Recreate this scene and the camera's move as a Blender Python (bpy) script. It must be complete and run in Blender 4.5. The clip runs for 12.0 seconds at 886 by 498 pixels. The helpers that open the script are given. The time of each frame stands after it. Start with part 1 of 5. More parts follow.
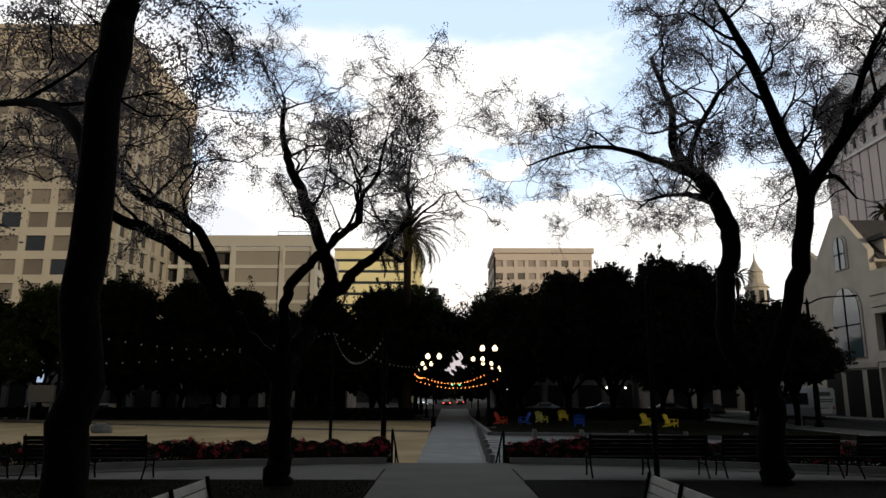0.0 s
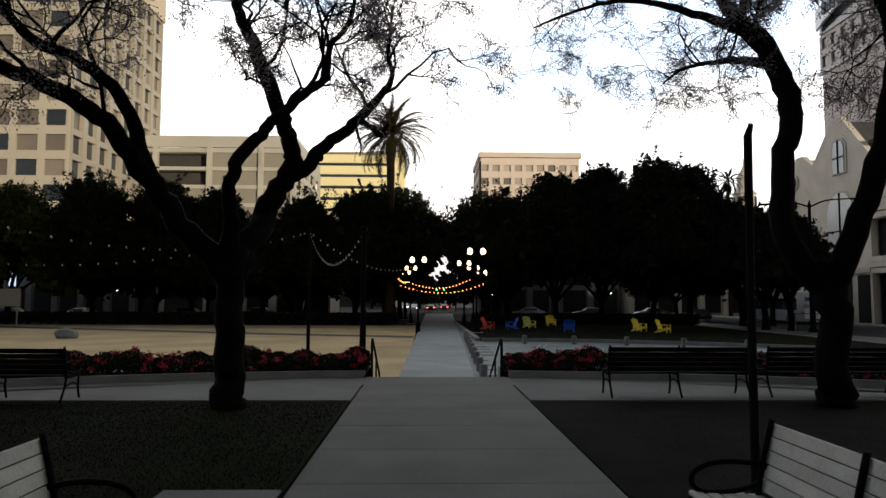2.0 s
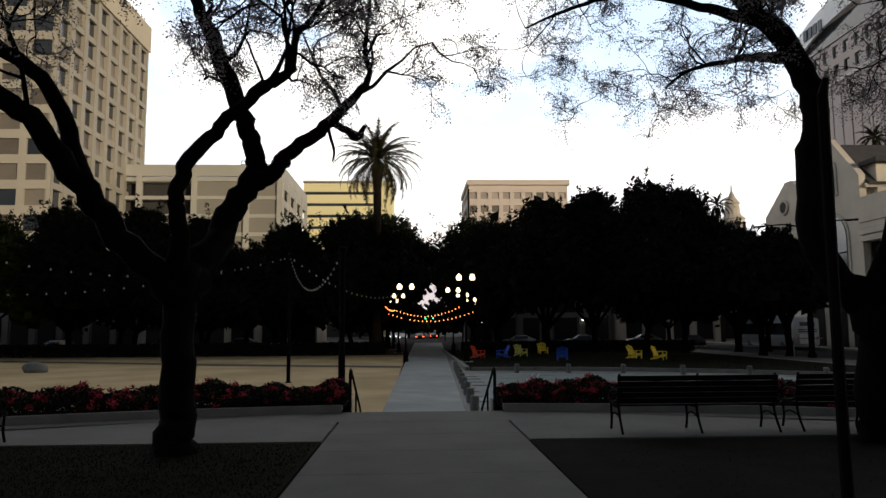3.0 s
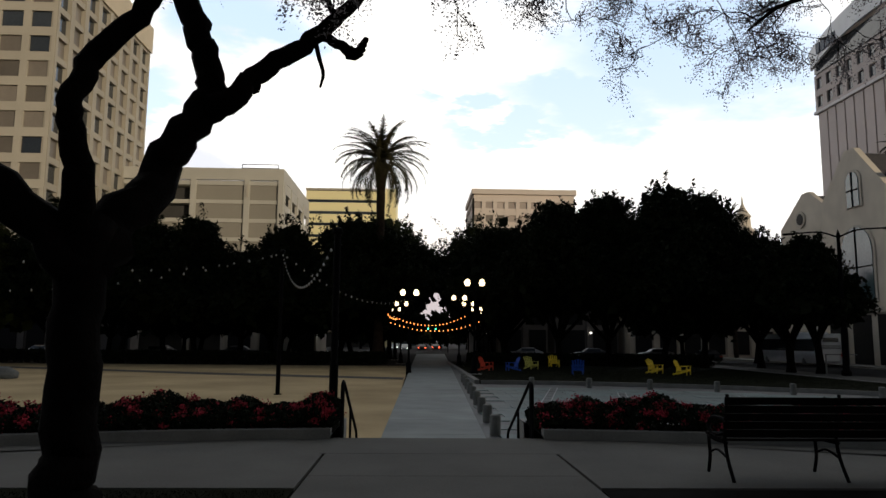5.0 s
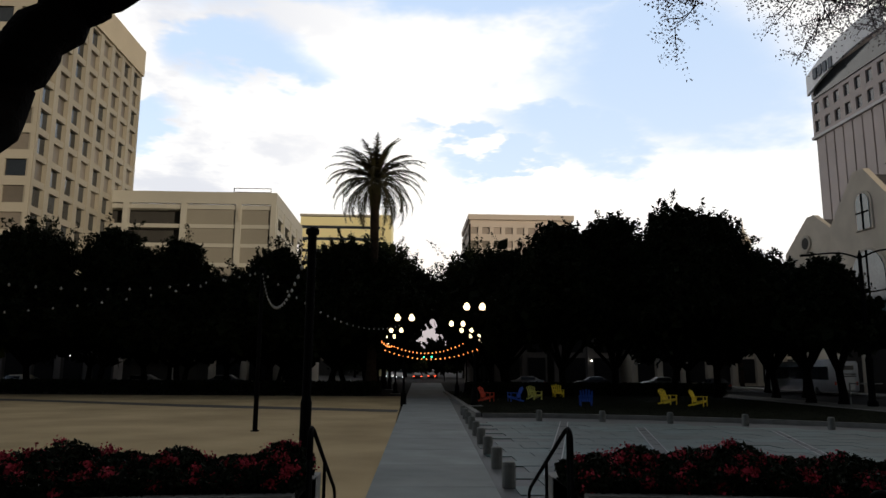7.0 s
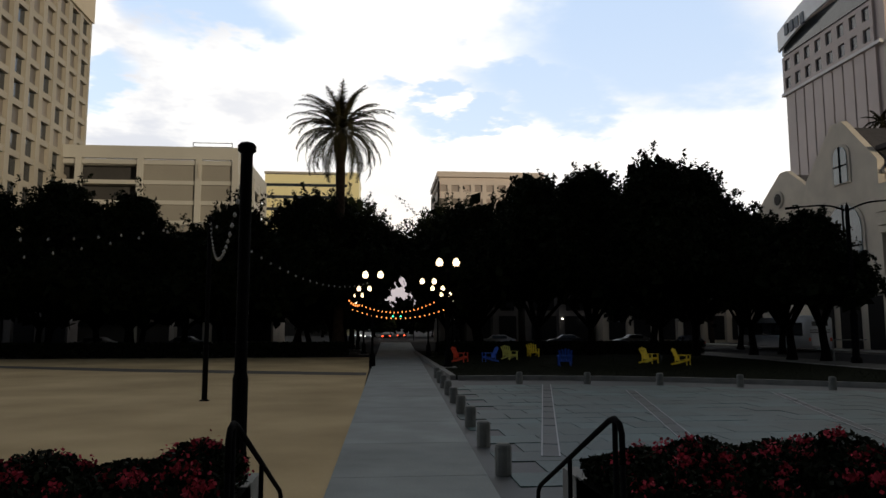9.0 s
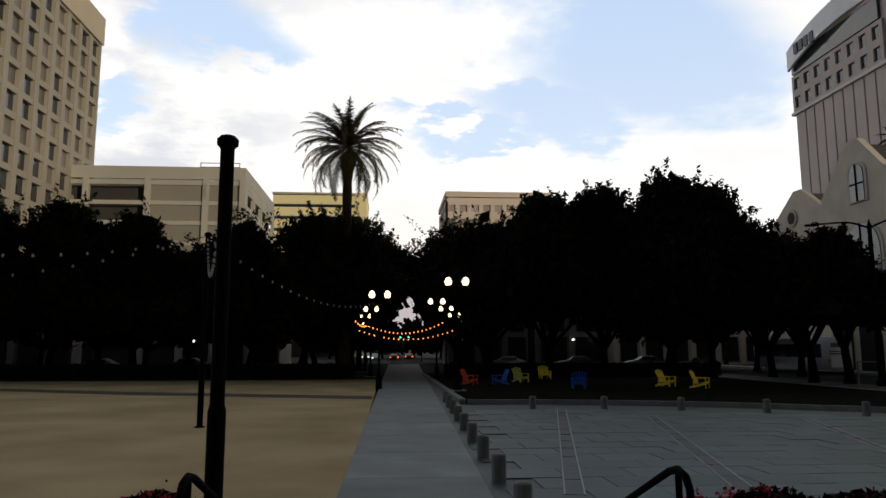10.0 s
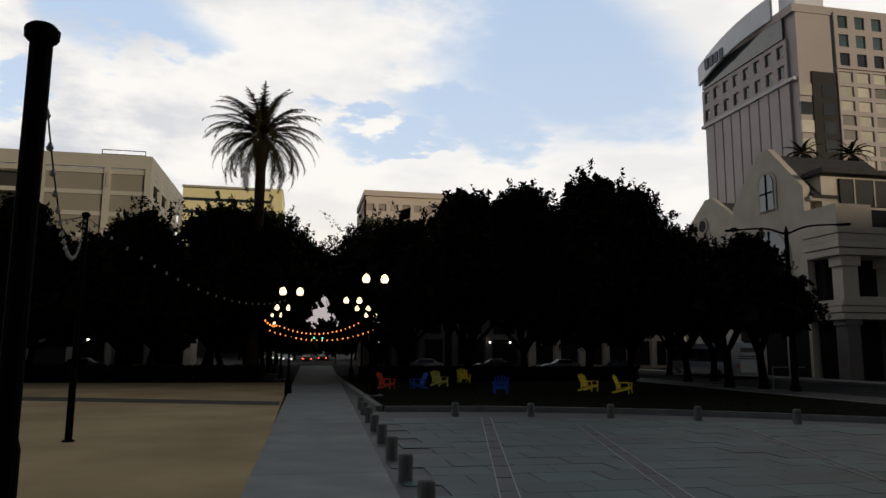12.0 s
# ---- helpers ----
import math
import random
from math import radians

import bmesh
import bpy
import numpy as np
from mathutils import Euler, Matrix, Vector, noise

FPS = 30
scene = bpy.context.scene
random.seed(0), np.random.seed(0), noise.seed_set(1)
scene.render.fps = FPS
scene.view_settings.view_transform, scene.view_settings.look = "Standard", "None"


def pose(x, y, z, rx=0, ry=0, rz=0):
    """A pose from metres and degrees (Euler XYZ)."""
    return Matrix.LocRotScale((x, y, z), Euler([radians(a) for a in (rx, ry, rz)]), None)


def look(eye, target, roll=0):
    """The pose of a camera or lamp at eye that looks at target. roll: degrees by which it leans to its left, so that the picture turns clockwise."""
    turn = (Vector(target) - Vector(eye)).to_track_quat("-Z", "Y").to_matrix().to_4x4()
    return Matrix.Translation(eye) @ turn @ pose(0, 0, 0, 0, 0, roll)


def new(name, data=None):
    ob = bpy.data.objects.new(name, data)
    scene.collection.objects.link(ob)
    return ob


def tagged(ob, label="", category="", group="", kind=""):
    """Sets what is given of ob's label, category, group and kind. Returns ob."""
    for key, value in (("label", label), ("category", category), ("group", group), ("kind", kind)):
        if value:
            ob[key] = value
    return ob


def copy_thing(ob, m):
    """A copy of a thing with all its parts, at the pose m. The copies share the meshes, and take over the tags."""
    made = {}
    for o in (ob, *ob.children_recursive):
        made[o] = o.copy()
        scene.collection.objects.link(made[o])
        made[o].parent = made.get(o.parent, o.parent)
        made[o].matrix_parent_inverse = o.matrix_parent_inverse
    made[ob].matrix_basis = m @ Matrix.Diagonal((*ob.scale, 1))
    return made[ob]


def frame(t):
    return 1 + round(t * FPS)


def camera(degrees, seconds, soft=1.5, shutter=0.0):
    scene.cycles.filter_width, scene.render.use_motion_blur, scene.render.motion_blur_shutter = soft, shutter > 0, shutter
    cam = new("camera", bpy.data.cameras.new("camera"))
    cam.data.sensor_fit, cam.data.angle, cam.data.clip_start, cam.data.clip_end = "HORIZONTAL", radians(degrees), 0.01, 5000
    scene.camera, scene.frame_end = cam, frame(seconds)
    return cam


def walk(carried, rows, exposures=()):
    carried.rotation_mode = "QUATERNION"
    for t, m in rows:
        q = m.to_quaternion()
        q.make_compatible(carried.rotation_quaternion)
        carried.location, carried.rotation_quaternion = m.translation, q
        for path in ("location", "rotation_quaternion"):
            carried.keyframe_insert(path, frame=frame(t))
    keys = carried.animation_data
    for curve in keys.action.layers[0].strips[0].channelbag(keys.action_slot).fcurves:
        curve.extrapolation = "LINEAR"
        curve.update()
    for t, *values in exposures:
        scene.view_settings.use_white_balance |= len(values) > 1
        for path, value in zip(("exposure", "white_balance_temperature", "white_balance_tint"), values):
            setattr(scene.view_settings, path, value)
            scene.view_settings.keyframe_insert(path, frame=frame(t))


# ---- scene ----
cam = camera(63.7, 12.0)
EXPOSURES = [(0.0, 0.3), (0.5, 0.42), (1.0, 1.0), (2.5, 1.0), (3.0, 0.55), (4.8, 0.3), (6.0, 0.12), (8.5, 0.06), (10.0, 0.0), (12.0, -0.22)]
PATH = [
    (0, (-0.183, 0.868, 1.68), (-0.178, 2.828, 2.08), 0.1),
    (0.5, (-0.332, 1.724, 1.657), (-0.215, 3.706, 1.901), 0.5),
    (1, (-0.376, 2.499, 1.664), (-0.339, 4.491, 1.836), 0.2),
    (1.5, (-0.322, 3.184, 1.693), (-0.217, 5.178, 1.816), -0.1),
    (2, (-0.278, 3.886, 1.67), (-0.227, 5.881, 1.811), 0.2),
    (2.5, (-0.273, 4.599, 1.609), (-0.224, 6.591, 1.787), 1.0),
    (3, (-0.171, 5.396, 1.587), (-0.089, 7.382, 1.809), -0.4),
    (5, (-0.35, 8.726, 1.418), (-0.275, 10.708, 1.673), 0.5),
    (5.5, (-0.406, 9.347, 1.43), (-0.374, 11.321, 1.754), 0.7),
    (6, (-0.34, 9.987, 1.442), (-0.158, 11.951, 1.775), 0.2),
    (6.5, (-0.351, 10.792, 1.438), (-0.265, 12.762, 1.774), 0.4),
    (8.5, (-0.328, 13.684, 1.479), (-0.21, 15.664, 1.733), 0.4),
    (9, (-0.373, 14.315, 1.484), (-0.196, 16.295, 1.704), -0.1),
    (9.5, (-0.329, 14.99, 1.495), (-0.196, 16.97, 1.746), 0.8),
    (10, (-0.31, 15.465, 1.504), (-0.156, 17.44, 1.782), -0.1),
    (10.5, (-0.287, 16.018, 1.514), (-0.225, 17.997, 1.798), 0.3),
    (11, (-0.312, 16.631, 1.522), (-0.114, 18.604, 1.781), 0.1),
    (11.5, (-0.216, 17.094, 1.528), (-0.075, 19.066, 1.831), -1.1),
    (12, (-0.202, 17.611, 1.53), (0.181, 19.553, 1.813), 0.4),
]
walk(cam, [(t, look(eye, target, roll)) for t, eye, target, roll in PATH],
     exposures=EXPOSURES)

# ---- sky and light ----
world = bpy.data.worlds.new("dusk_sky")
scene.world = world
world.use_nodes = True
wn, wl = world.node_tree.nodes, world.node_tree.links
wn.clear()


def wnode(kind, **values):
    n = wn.new(kind)
    for key, v in values.items():
        n.inputs[key].default_value = v
    return n


def wmath(op, a, b=None):
    n = wn.new("ShaderNodeMath")
    n.operation = op
    for sock, v in zip(n.inputs, (a, b)):
        if v is None:
            continue
        if isinstance(v, (int, float)):
            sock.default_value = v
        else:
            wl.new(v, sock)
    return n.outputs[0]


def wmix(fac, a, b):
    n = wn.new("ShaderNodeMix")
    n.data_type = "RGBA"
    for sock, v in ((n.inputs[0], fac), (n.inputs[6], a), (n.inputs[7], b)):
        if isinstance(v, (int, float, tuple)):
            sock.default_value = v
        else:
            wl.new(v, sock)
    return n.outputs[2]


def wramp(value, lo, hi):
    n = wn.new("ShaderNodeMapRange")
    n.interpolation_type = "SMOOTHSTEP"
    wl.new(value, n.inputs[0])
    n.inputs[1].default_value, n.inputs[2].default_value = lo, hi
    return n.outputs[0]


SUN_AZIMUTH = Vector((0.80, -1.0, 0)).normalized()
SUN_HEIGHT = 5.0
sky = wn.new("ShaderNodeTexSky")
sky.sky_type = "NISHITA"
sky.sun_disc = False
sky.sun_elevation = radians(SUN_HEIGHT)
sky.sun_rotation = math.atan2(SUN_AZIMUTH.x, SUN_AZIMUTH.y)
sky.air_density, sky.dust_density, sky.ozone_density = 1.0, 1.5, 2.0
coord = wn.new("ShaderNodeTexCoord")
sep = wn.new("ShaderNodeSeparateXYZ")
wl.new(coord.outputs["Generated"], sep.inputs[0])
dx, dy, dz = sep.outputs
height = wmath("MAXIMUM", dz, 0.0)
over = wmath("ADD", height, 0.16)
flat = wn.new("ShaderNodeCombineXYZ")
wl.new(wmath("DIVIDE", dx, over), flat.inputs[0])
wl.new(wmath("DIVIDE", dy, over), flat.inputs[1])
wl.new(wmath("MULTIPLY", height, 2.0), flat.inputs[2])
billow = wnode("ShaderNodeTexNoise", Scale=0.62, Detail=7.0, Roughness=0.52, Distortion=0.25)
wl.new(flat.outputs[0], billow.inputs["Vector"])
streak = wnode("ShaderNodeTexNoise", Scale=2.3, Detail=5.0, Roughness=0.6)
wl.new(flat.outputs[0], streak.inputs["Vector"])
cover = wmath("ADD", billow.outputs[0], wmath("MULTIPLY", wmath("SUBTRACT", streak.outputs[0], 0.5), 0.18))
cloud = wramp(cover, 0.46, 0.56)
thick = wramp(cover, 0.52, 0.72)
ahead = wramp(dy, -0.5, 0.75)
# openings of evening blue in the cloud ahead, their edges broken up by noise
run = wmath("MAXIMUM", dy, 0.15)
ragged = wmath("MULTIPLY", wmath("SUBTRACT", billow.outputs[0], 0.5), 0.34)
ragged_fine = wmath("MULTIPLY", wmath("SUBTRACT", streak.outputs[0], 0.5), 0.30)
across = wmath("ADD", wmath("DIVIDE", dx, run), wmath("ADD", ragged, ragged_fine))
rise_at = wmath("ADD", wmath("DIVIDE", dz, run), wmath("SUBTRACT", wmath("MULTIPLY", ragged, 0.5), ragged_fine))


def opening(a, b, ra, rb):
    u = wmath("DIVIDE", wmath("SUBTRACT", across, a), ra)
    v = wmath("DIVIDE", wmath("SUBTRACT", rise_at, b), rb)
    r = wmath("ADD", wmath("MULTIPLY", u, u), wmath("MULTIPLY", v, v))
    return wmath("SUBTRACT", 1.0, wramp(r, 0.30, 1.6))


gaps = None
for hole in ((0.45, 0.47, 0.23, 0.13), (0.30, 0.375, 0.13, 0.06), (0.16, 0.33, 0.11, 0.022), (-0.22, 0.47, 0.10, 0.045), (-0.37, 0.37, 0.07, 0.035), (0.1, 0.62, 0.5, 0.09)):
    g = opening(*hole)
    gaps = g if gaps is None else wmath("MAXIMUM", gaps, g)
front = wramp(dy, 0.1, 0.4)
clear = wmix(front, wmath("SUBTRACT", 1.0, cloud), gaps)
# pale evening blue of the open sky over the Nishita base
blue = wmix(wramp(height, 0.0, 0.5), (0.80, 0.86, 0.95, 1), (0.56, 0.69, 0.90, 1))
open_sky = wmix(0.94, sky.outputs[0], blue)
soft_grey = wramp(streak.outputs[0], 0.40, 0.62)
low_left = wramp(wmath("MULTIPLY", dx, -1.0), -0.02, 0.30)
white = wmix(wmath("MULTIPLY", soft_grey, wmath("ADD", 0.35, wmath("MULTIPLY", low_left, 0.6))), (1.14, 1.11, 1.06, 1), (0.74, 0.76, 0.82, 1))
# warm glow low over the end of the park
low = wmath("SUBTRACT", 1.0, wramp(height, 0.0, 0.26))
near_axis = wramp(dy, 0.90, 1.0)
glow = wmath("MULTIPLY", wmath("MULTIPLY", low, near_axis), 0.85)
clouds = wmix(clear, white, open_sky)
warm = wmix(glow, clouds, (1.12, 0.96, 0.80, 1))
# dull haze along the horizon
haze = wmath("MULTIPLY", wmath("SUBTRACT", 1.0, wramp(height, 0.07, 0.13)), 0.9)
lit = wmix(haze, warm, (0.50, 0.44, 0.46, 1))
# the light falls off to the east and overhead as the evening goes on
overhead = wmath("SUBTRACT", 1.0, wmath("MULTIPLY", wramp(height, 0.48, 0.90), 0.88))
dim = wmath("MULTIPLY", overhead, wmath("ADD", 0.13, wmath("MULTIPLY", ahead, 0.87)))
back = wnode("ShaderNodeBackground")
wl.new(lit, back.inputs[0])
wl.new(dim, back.inputs[1])
wout = wn.new("ShaderNodeOutputWorld")
wl.new(back.outputs[0], wout.inputs[0])

sun_data = bpy.data.lights.new("sun", "SUN")
sun_data.energy, sun_data.angle, sun_data.color = 1.6, radians(1.5), (1.0, 0.84, 0.63)
sun = new("sun", sun_data)
rise = math.tan(radians(SUN_HEIGHT))
sun.matrix_world = look((SUN_AZIMUTH.x * 300, SUN_AZIMUTH.y * 300, 300 * rise), (0, 0, 0))


# ---- materials ----
def material(name, color, rough=0.8, vary=0.18, scale=3.0, fine=40.0, bump=0.15, metal=0.0, tint=None, emit=None, per_object=0.0, spec=0.5):
    m = bpy.data.materials.new(name)
    m.use_nodes = True
    nt = m.node_tree
    b = nt.nodes["Principled BSDF"]
    b.inputs["Roughness"].default_value, b.inputs["Metallic"].default_value = rough, metal
    b.inputs["Specular IOR Level"].default_value = spec
    geo = nt.nodes.new("ShaderNodeNewGeometry")
    big, small = nt.nodes.new("ShaderNodeTexNoise"), nt.nodes.new("ShaderNodeTexNoise")
    big.inputs["Scale"].default_value, small.inputs["Scale"].default_value = scale, fine
    big.inputs["Detail"].default_value, small.inputs["Detail"].default_value = 4, 3
    nt.links.new(geo.outputs["Position"], big.inputs["Vector"])
    nt.links.new(geo.outputs["Position"], small.inputs["Vector"])
    add = nt.nodes.new("ShaderNodeMath")
    add.operation = "MULTIPLY_ADD"
    nt.links.new(small.outputs[0], add.inputs[0])
    add.inputs[1].default_value = 0.45
    nt.links.new(big.outputs[0], add.inputs[2])
    spread = nt.nodes.new("ShaderNodeMapRange")
    nt.links.new(add.outputs[0], spread.inputs[0])
    spread.inputs[1].default_value, spread.inputs[2].default_value = 0.45, 1.0
    spread.clamp = True
    mix = nt.nodes.new("ShaderNodeMix")
    mix.data_type = "RGBA"
    nt.links.new(spread.outputs[0], mix.inputs[0])
    dark = tuple(c * (1 - vary) for c in color)
    lightc = tuple(min(1, c * (1 + vary)) for c in (tint or color))
    mix.inputs[6].default_value, mix.inputs[7].default_value = (*dark, 1), (*lightc, 1)
    colour = mix.outputs[2]
    if per_object:
        info = nt.nodes.new("ShaderNodeObjectInfo")
        hsv = nt.nodes.new("ShaderNodeHueSaturation")
        rng = nt.nodes.new("ShaderNodeMapRange")
        nt.links.new(info.outputs["Random"], rng.inputs[0])
        rng.inputs[3].default_value, rng.inputs[4].default_value = 1 - per_object, 1 + per_object
        nt.links.new(rng.outputs[0], hsv.inputs["Value"])
        nt.links.new(colour, hsv.inputs["Color"])
        colour = hsv.outputs[0]
    nt.links.new(colour, b.inputs["Base Color"])
    if bump:
        bn = nt.nodes.new("ShaderNodeBump")
        bn.inputs["Strength"].default_value, bn.inputs["Distance"].default_value = bump, 0.02
        nt.links.new(small.outputs[0], bn.inputs["Height"])
        nt.links.new(bn.outputs[0], b.inputs["Normal"])
    if emit:
        b.inputs["Emission Color"].default_value, b.inputs["Emission Strength"].default_value = (*emit[0], 1), emit[1]
    return m


def leaf_material(name, color, vary=0.5, through_light=None):
    m = bpy.data.materials.new(name)
    m.use_nodes = True
    nt = m.node_tree
    b = nt.nodes["Principled BSDF"]
    geo, hsv, rng = (nt.nodes.new(k) for k in ("ShaderNodeNewGeometry", "ShaderNodeHueSaturation", "ShaderNodeMapRange"))
    nt.links.new(geo.outputs["Random Per Island"], rng.inputs[0])
    rng.inputs[3].default_value, rng.inputs[4].default_value = 1 - vary, 1 + vary
    hsv.inputs["Color"].default_value = (*color, 1)
    nt.links.new(rng.outputs[0], hsv.inputs["Value"])
    nt.links.new(hsv.outputs[0], b.inputs["Base Color"])
    b.inputs["Roughness"].default_value = 0.7
    b.inputs["Specular IOR Level"].default_value = 0.04
    if through_light:
        thin, blend = nt.nodes.new("ShaderNodeBsdfTranslucent"), nt.nodes.new("ShaderNodeMixShader")
        thin.inputs["Color"].default_value = (*through_light, 1)
        blend.inputs[0].default_value = 0.5
        nt.links.new(b.outputs[0], blend.inputs[1])
        nt.links.new(thin.outputs[0], blend.inputs[2])
        nt.links.new(blend.outputs[0], nt.nodes["Material Output"].inputs["Surface"])
    return m


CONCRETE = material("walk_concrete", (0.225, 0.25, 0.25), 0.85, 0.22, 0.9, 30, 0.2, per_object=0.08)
# darker version of the walk concrete: upper walk, bench pads, street sidewalk
DARK_CONCRETE = material("dark_walk_concrete", (0.070, 0.069, 0.064), 0.88, 0.26, 0.8, 30, 0.25, per_object=0.10, spec=0.3)
KERB = material("kerb_concrete", (0.20, 0.20, 0.19), 0.85, 0.25, 2.0, 35, 0.2)
SLATE = material("plaza_slate", (0.030, 0.066, 0.067), 0.55, 0.5, 0.55, 25, 0.15, per_object=0.30)
SLATE_DARK = material("plaza_band", (0.045, 0.052, 0.058), 0.6, 0.3, 1.2, 25, 0.15, per_object=0.2)
STEEL = material("channel_steel", (0.22, 0.23, 0.24), 0.35, 0.2, 4, 60, 0.05, 0.8)
DIRT = material("decomposed_granite", (0.44, 0.325, 0.165), 0.95, 0.24, 0.30, 55, 0.3, tint=(0.47, 0.36, 0.20), spec=0.2)
# granite colour darkened to stand for a shadow line
DIRT_DARK = material("shadow_granite_band", (0.055, 0.046, 0.035), 0.9, 0.2, 0.8, 45, 0.2)
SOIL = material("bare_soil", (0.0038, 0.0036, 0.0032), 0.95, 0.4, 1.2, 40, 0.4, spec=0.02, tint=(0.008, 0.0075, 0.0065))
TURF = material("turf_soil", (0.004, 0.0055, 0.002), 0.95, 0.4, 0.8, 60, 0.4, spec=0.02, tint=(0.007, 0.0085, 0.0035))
ASPHALT = material("asphalt", (0.022, 0.022, 0.024), 0.9, 0.25, 0.6, 50, 0.2, spec=0.08)
IRON = material("black_iron", (0.004, 0.004, 0.0045), 0.75, 0.3, 6, 60, 0.1, 0.0, spec=0.03)
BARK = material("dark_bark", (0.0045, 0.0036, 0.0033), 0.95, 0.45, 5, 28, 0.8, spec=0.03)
BENCH_WOOD = material("weathered_bench_slat", (0.30, 0.30, 0.275), 0.8, 0.25, 4, 45, 0.25, per_object=0.1)
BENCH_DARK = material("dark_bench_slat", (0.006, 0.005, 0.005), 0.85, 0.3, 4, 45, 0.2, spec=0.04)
BOLLARD = material("bollard_concrete", (0.15, 0.155, 0.145), 0.85, 0.3, 4, 40, 0.3)
STUCCO = material("pale_stucco", (0.64, 0.575, 0.475), 0.9, 0.12, 0.5, 20, 0.15)
STUCCO_TRIM = material("stucco_trim", (0.55, 0.50, 0.42), 0.9, 0.12, 0.8, 20, 0.1)
ROOF_TILE = material("dark_roof_tile", (0.055, 0.050, 0.050), 0.9, 0.3, 1.5, 12, 0.4)
# paler, warmer variant of the tan precast, on the parapet only
WARM_TAN = material("warm_tan_parapet", (0.54, 0.46, 0.33), 0.85, 0.12, 0.12, 8, 0.08)
TAN = material("tan_precast", (0.37, 0.335, 0.265), 0.85, 0.1, 0.12, 8, 0.08)
TAN_PALE = material("pale_precast_frame", (0.46, 0.42, 0.34), 0.85, 0.1, 0.15, 8, 0.08)
PANEL = material("beige_panel", (0.27, 0.25, 0.205), 0.85, 0.1, 0.15, 8, 0.05)
GARAGE = material("garage_concrete", (0.46, 0.44, 0.38), 0.9, 0.1, 0.15, 8, 0.08)
# interior shade of open decks and recesses, held in a dark base colour
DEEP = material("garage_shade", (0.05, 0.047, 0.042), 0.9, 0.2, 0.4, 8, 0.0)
ARCADE = material("dark_shop_glass", (0.012, 0.012, 0.013), 0.5, 0.3, 0.4, 8, 0.0, spec=0.15)
YELLOW_BLD = material("yellow_panel", (0.95, 0.84, 0.46), 0.6, 0.06, 0.05, 5, 0.0)
ROSE = material("rose_precast", (0.70, 0.61, 0.53), 0.9, 0.08, 0.1, 8, 0.05)
GRANITE = material("mauve_granite", (0.52, 0.45, 0.42), 0.6, 0.08, 0.1, 6, 0.04)
GRANITE_PALE = material("pale_granite_band", (0.70, 0.68, 0.67), 0.6, 0.08, 0.1, 6, 0.04)
GLASS = material("window_glass", (0.035, 0.042, 0.05), 0.12, 0.3, 0.2, 4, 0.0, per_object=0.35, spec=0.8)
GLASS_BLUE = material("blue_window_glass", (0.09, 0.14, 0.15), 0.1, 0.3, 0.2, 4, 0.0, per_object=0.3, spec=0.9)
# stucco darkened in its base colour to stand for shade
SHADED_TAUPE = material("shaded_taupe_stucco", (0.16, 0.145, 0.135), 0.9, 0.2, 0.5, 14, 0.1)
ROSE_PANE = material("pale_rose_louvre", (0.44, 0.37, 0.32), 0.7, 0.12, 0.4, 6, 0.0, per_object=0.2)
BLIND = material("window_with_blind", (0.19, 0.165, 0.135), 0.5, 0.15, 0.4, 6, 0.0, per_object=0.35)
PALE_PANEL = material("pale_panel", (0.62, 0.58, 0.46), 0.5, 0.1, 0.3, 6, 0.0, per_object=0.2)
SIGN_WHITE = material("white_sign_panel", (0.88, 0.90, 0.92), 0.4, 0.08, 0.3, 6, 0.0)
SIGN_DARK = material("dark_sign_letter", (0.05, 0.07, 0.10), 0.5, 0.1, 1, 6, 0.0)
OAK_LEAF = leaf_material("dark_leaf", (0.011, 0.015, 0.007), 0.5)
OAK_GREEN = leaf_material("green_leaf", (0.040, 0.050, 0.010), 0.5)
JACARANDA_LEAF = leaf_material("ferny_leaf", (0.050, 0.046, 0.048), 0.6, (0.22, 0.20, 0.21))
PALM_LEAF = leaf_material("palm_leaf", (0.030, 0.027, 0.013), 0.4)
PALM_BARK = material("palm_bark", (0.040, 0.028, 0.020), 0.95, 0.4, 3, 14, 0.8, spec=0.08)
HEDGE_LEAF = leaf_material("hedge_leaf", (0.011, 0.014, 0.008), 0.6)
FLOWER = leaf_material("red_flower", (0.34, 0.034, 0.055), 0.6)
GLOBE = material("lamp_globe", (0.9, 0.85, 0.75), 0.3, 0.02, 3, 20, 0, emit=((1.0, 0.76, 0.44), 2.6))
BULB = material("amber_bulb", (0.9, 0.5, 0.2), 0.3, 0.02, 3, 20, 0, emit=((1.0, 0.27, 0.06), 2.3))
BULB_DIM = material("clear_bulb", (0.30, 0.30, 0.28), 0.2, 0.1, 3, 20, 0)
WINDOW_LIGHT = material("lit_lamp_head", (0.9, 0.9, 0.85), 0.3, 0.02, 3, 20, 0, emit=((1.0, 0.95, 0.85), 3.0))
RED_LIGHT = material("red_tail_light", (0.6, 0.03, 0.02), 0.3, 0.02, 3, 20, 0, emit=((1.0, 0.10, 0.04), 5.0))
BLADE = material("lit_blue_sign", (0.5, 0.62, 0.8), 0.4, 0.05, 1, 8, 0, emit=((0.62, 0.78, 1.0), 0.5))
GREEN_LIGHT = material("green_signal", (0.05, 0.5, 0.3), 0.3, 0.02, 3, 20, 0, emit=((0.05, 1.0, 0.45), 3.0))
HEAD_LIGHT = material("white_head_light", (0.9, 0.9, 0.9), 0.3, 0.02, 3, 20, 0, emit=((1.0, 0.97, 0.9), 3.0))
TYRE = material("tyre_rubber", (0.012, 0.012, 0.012), 0.9, 0.2, 5, 40, 0.1)
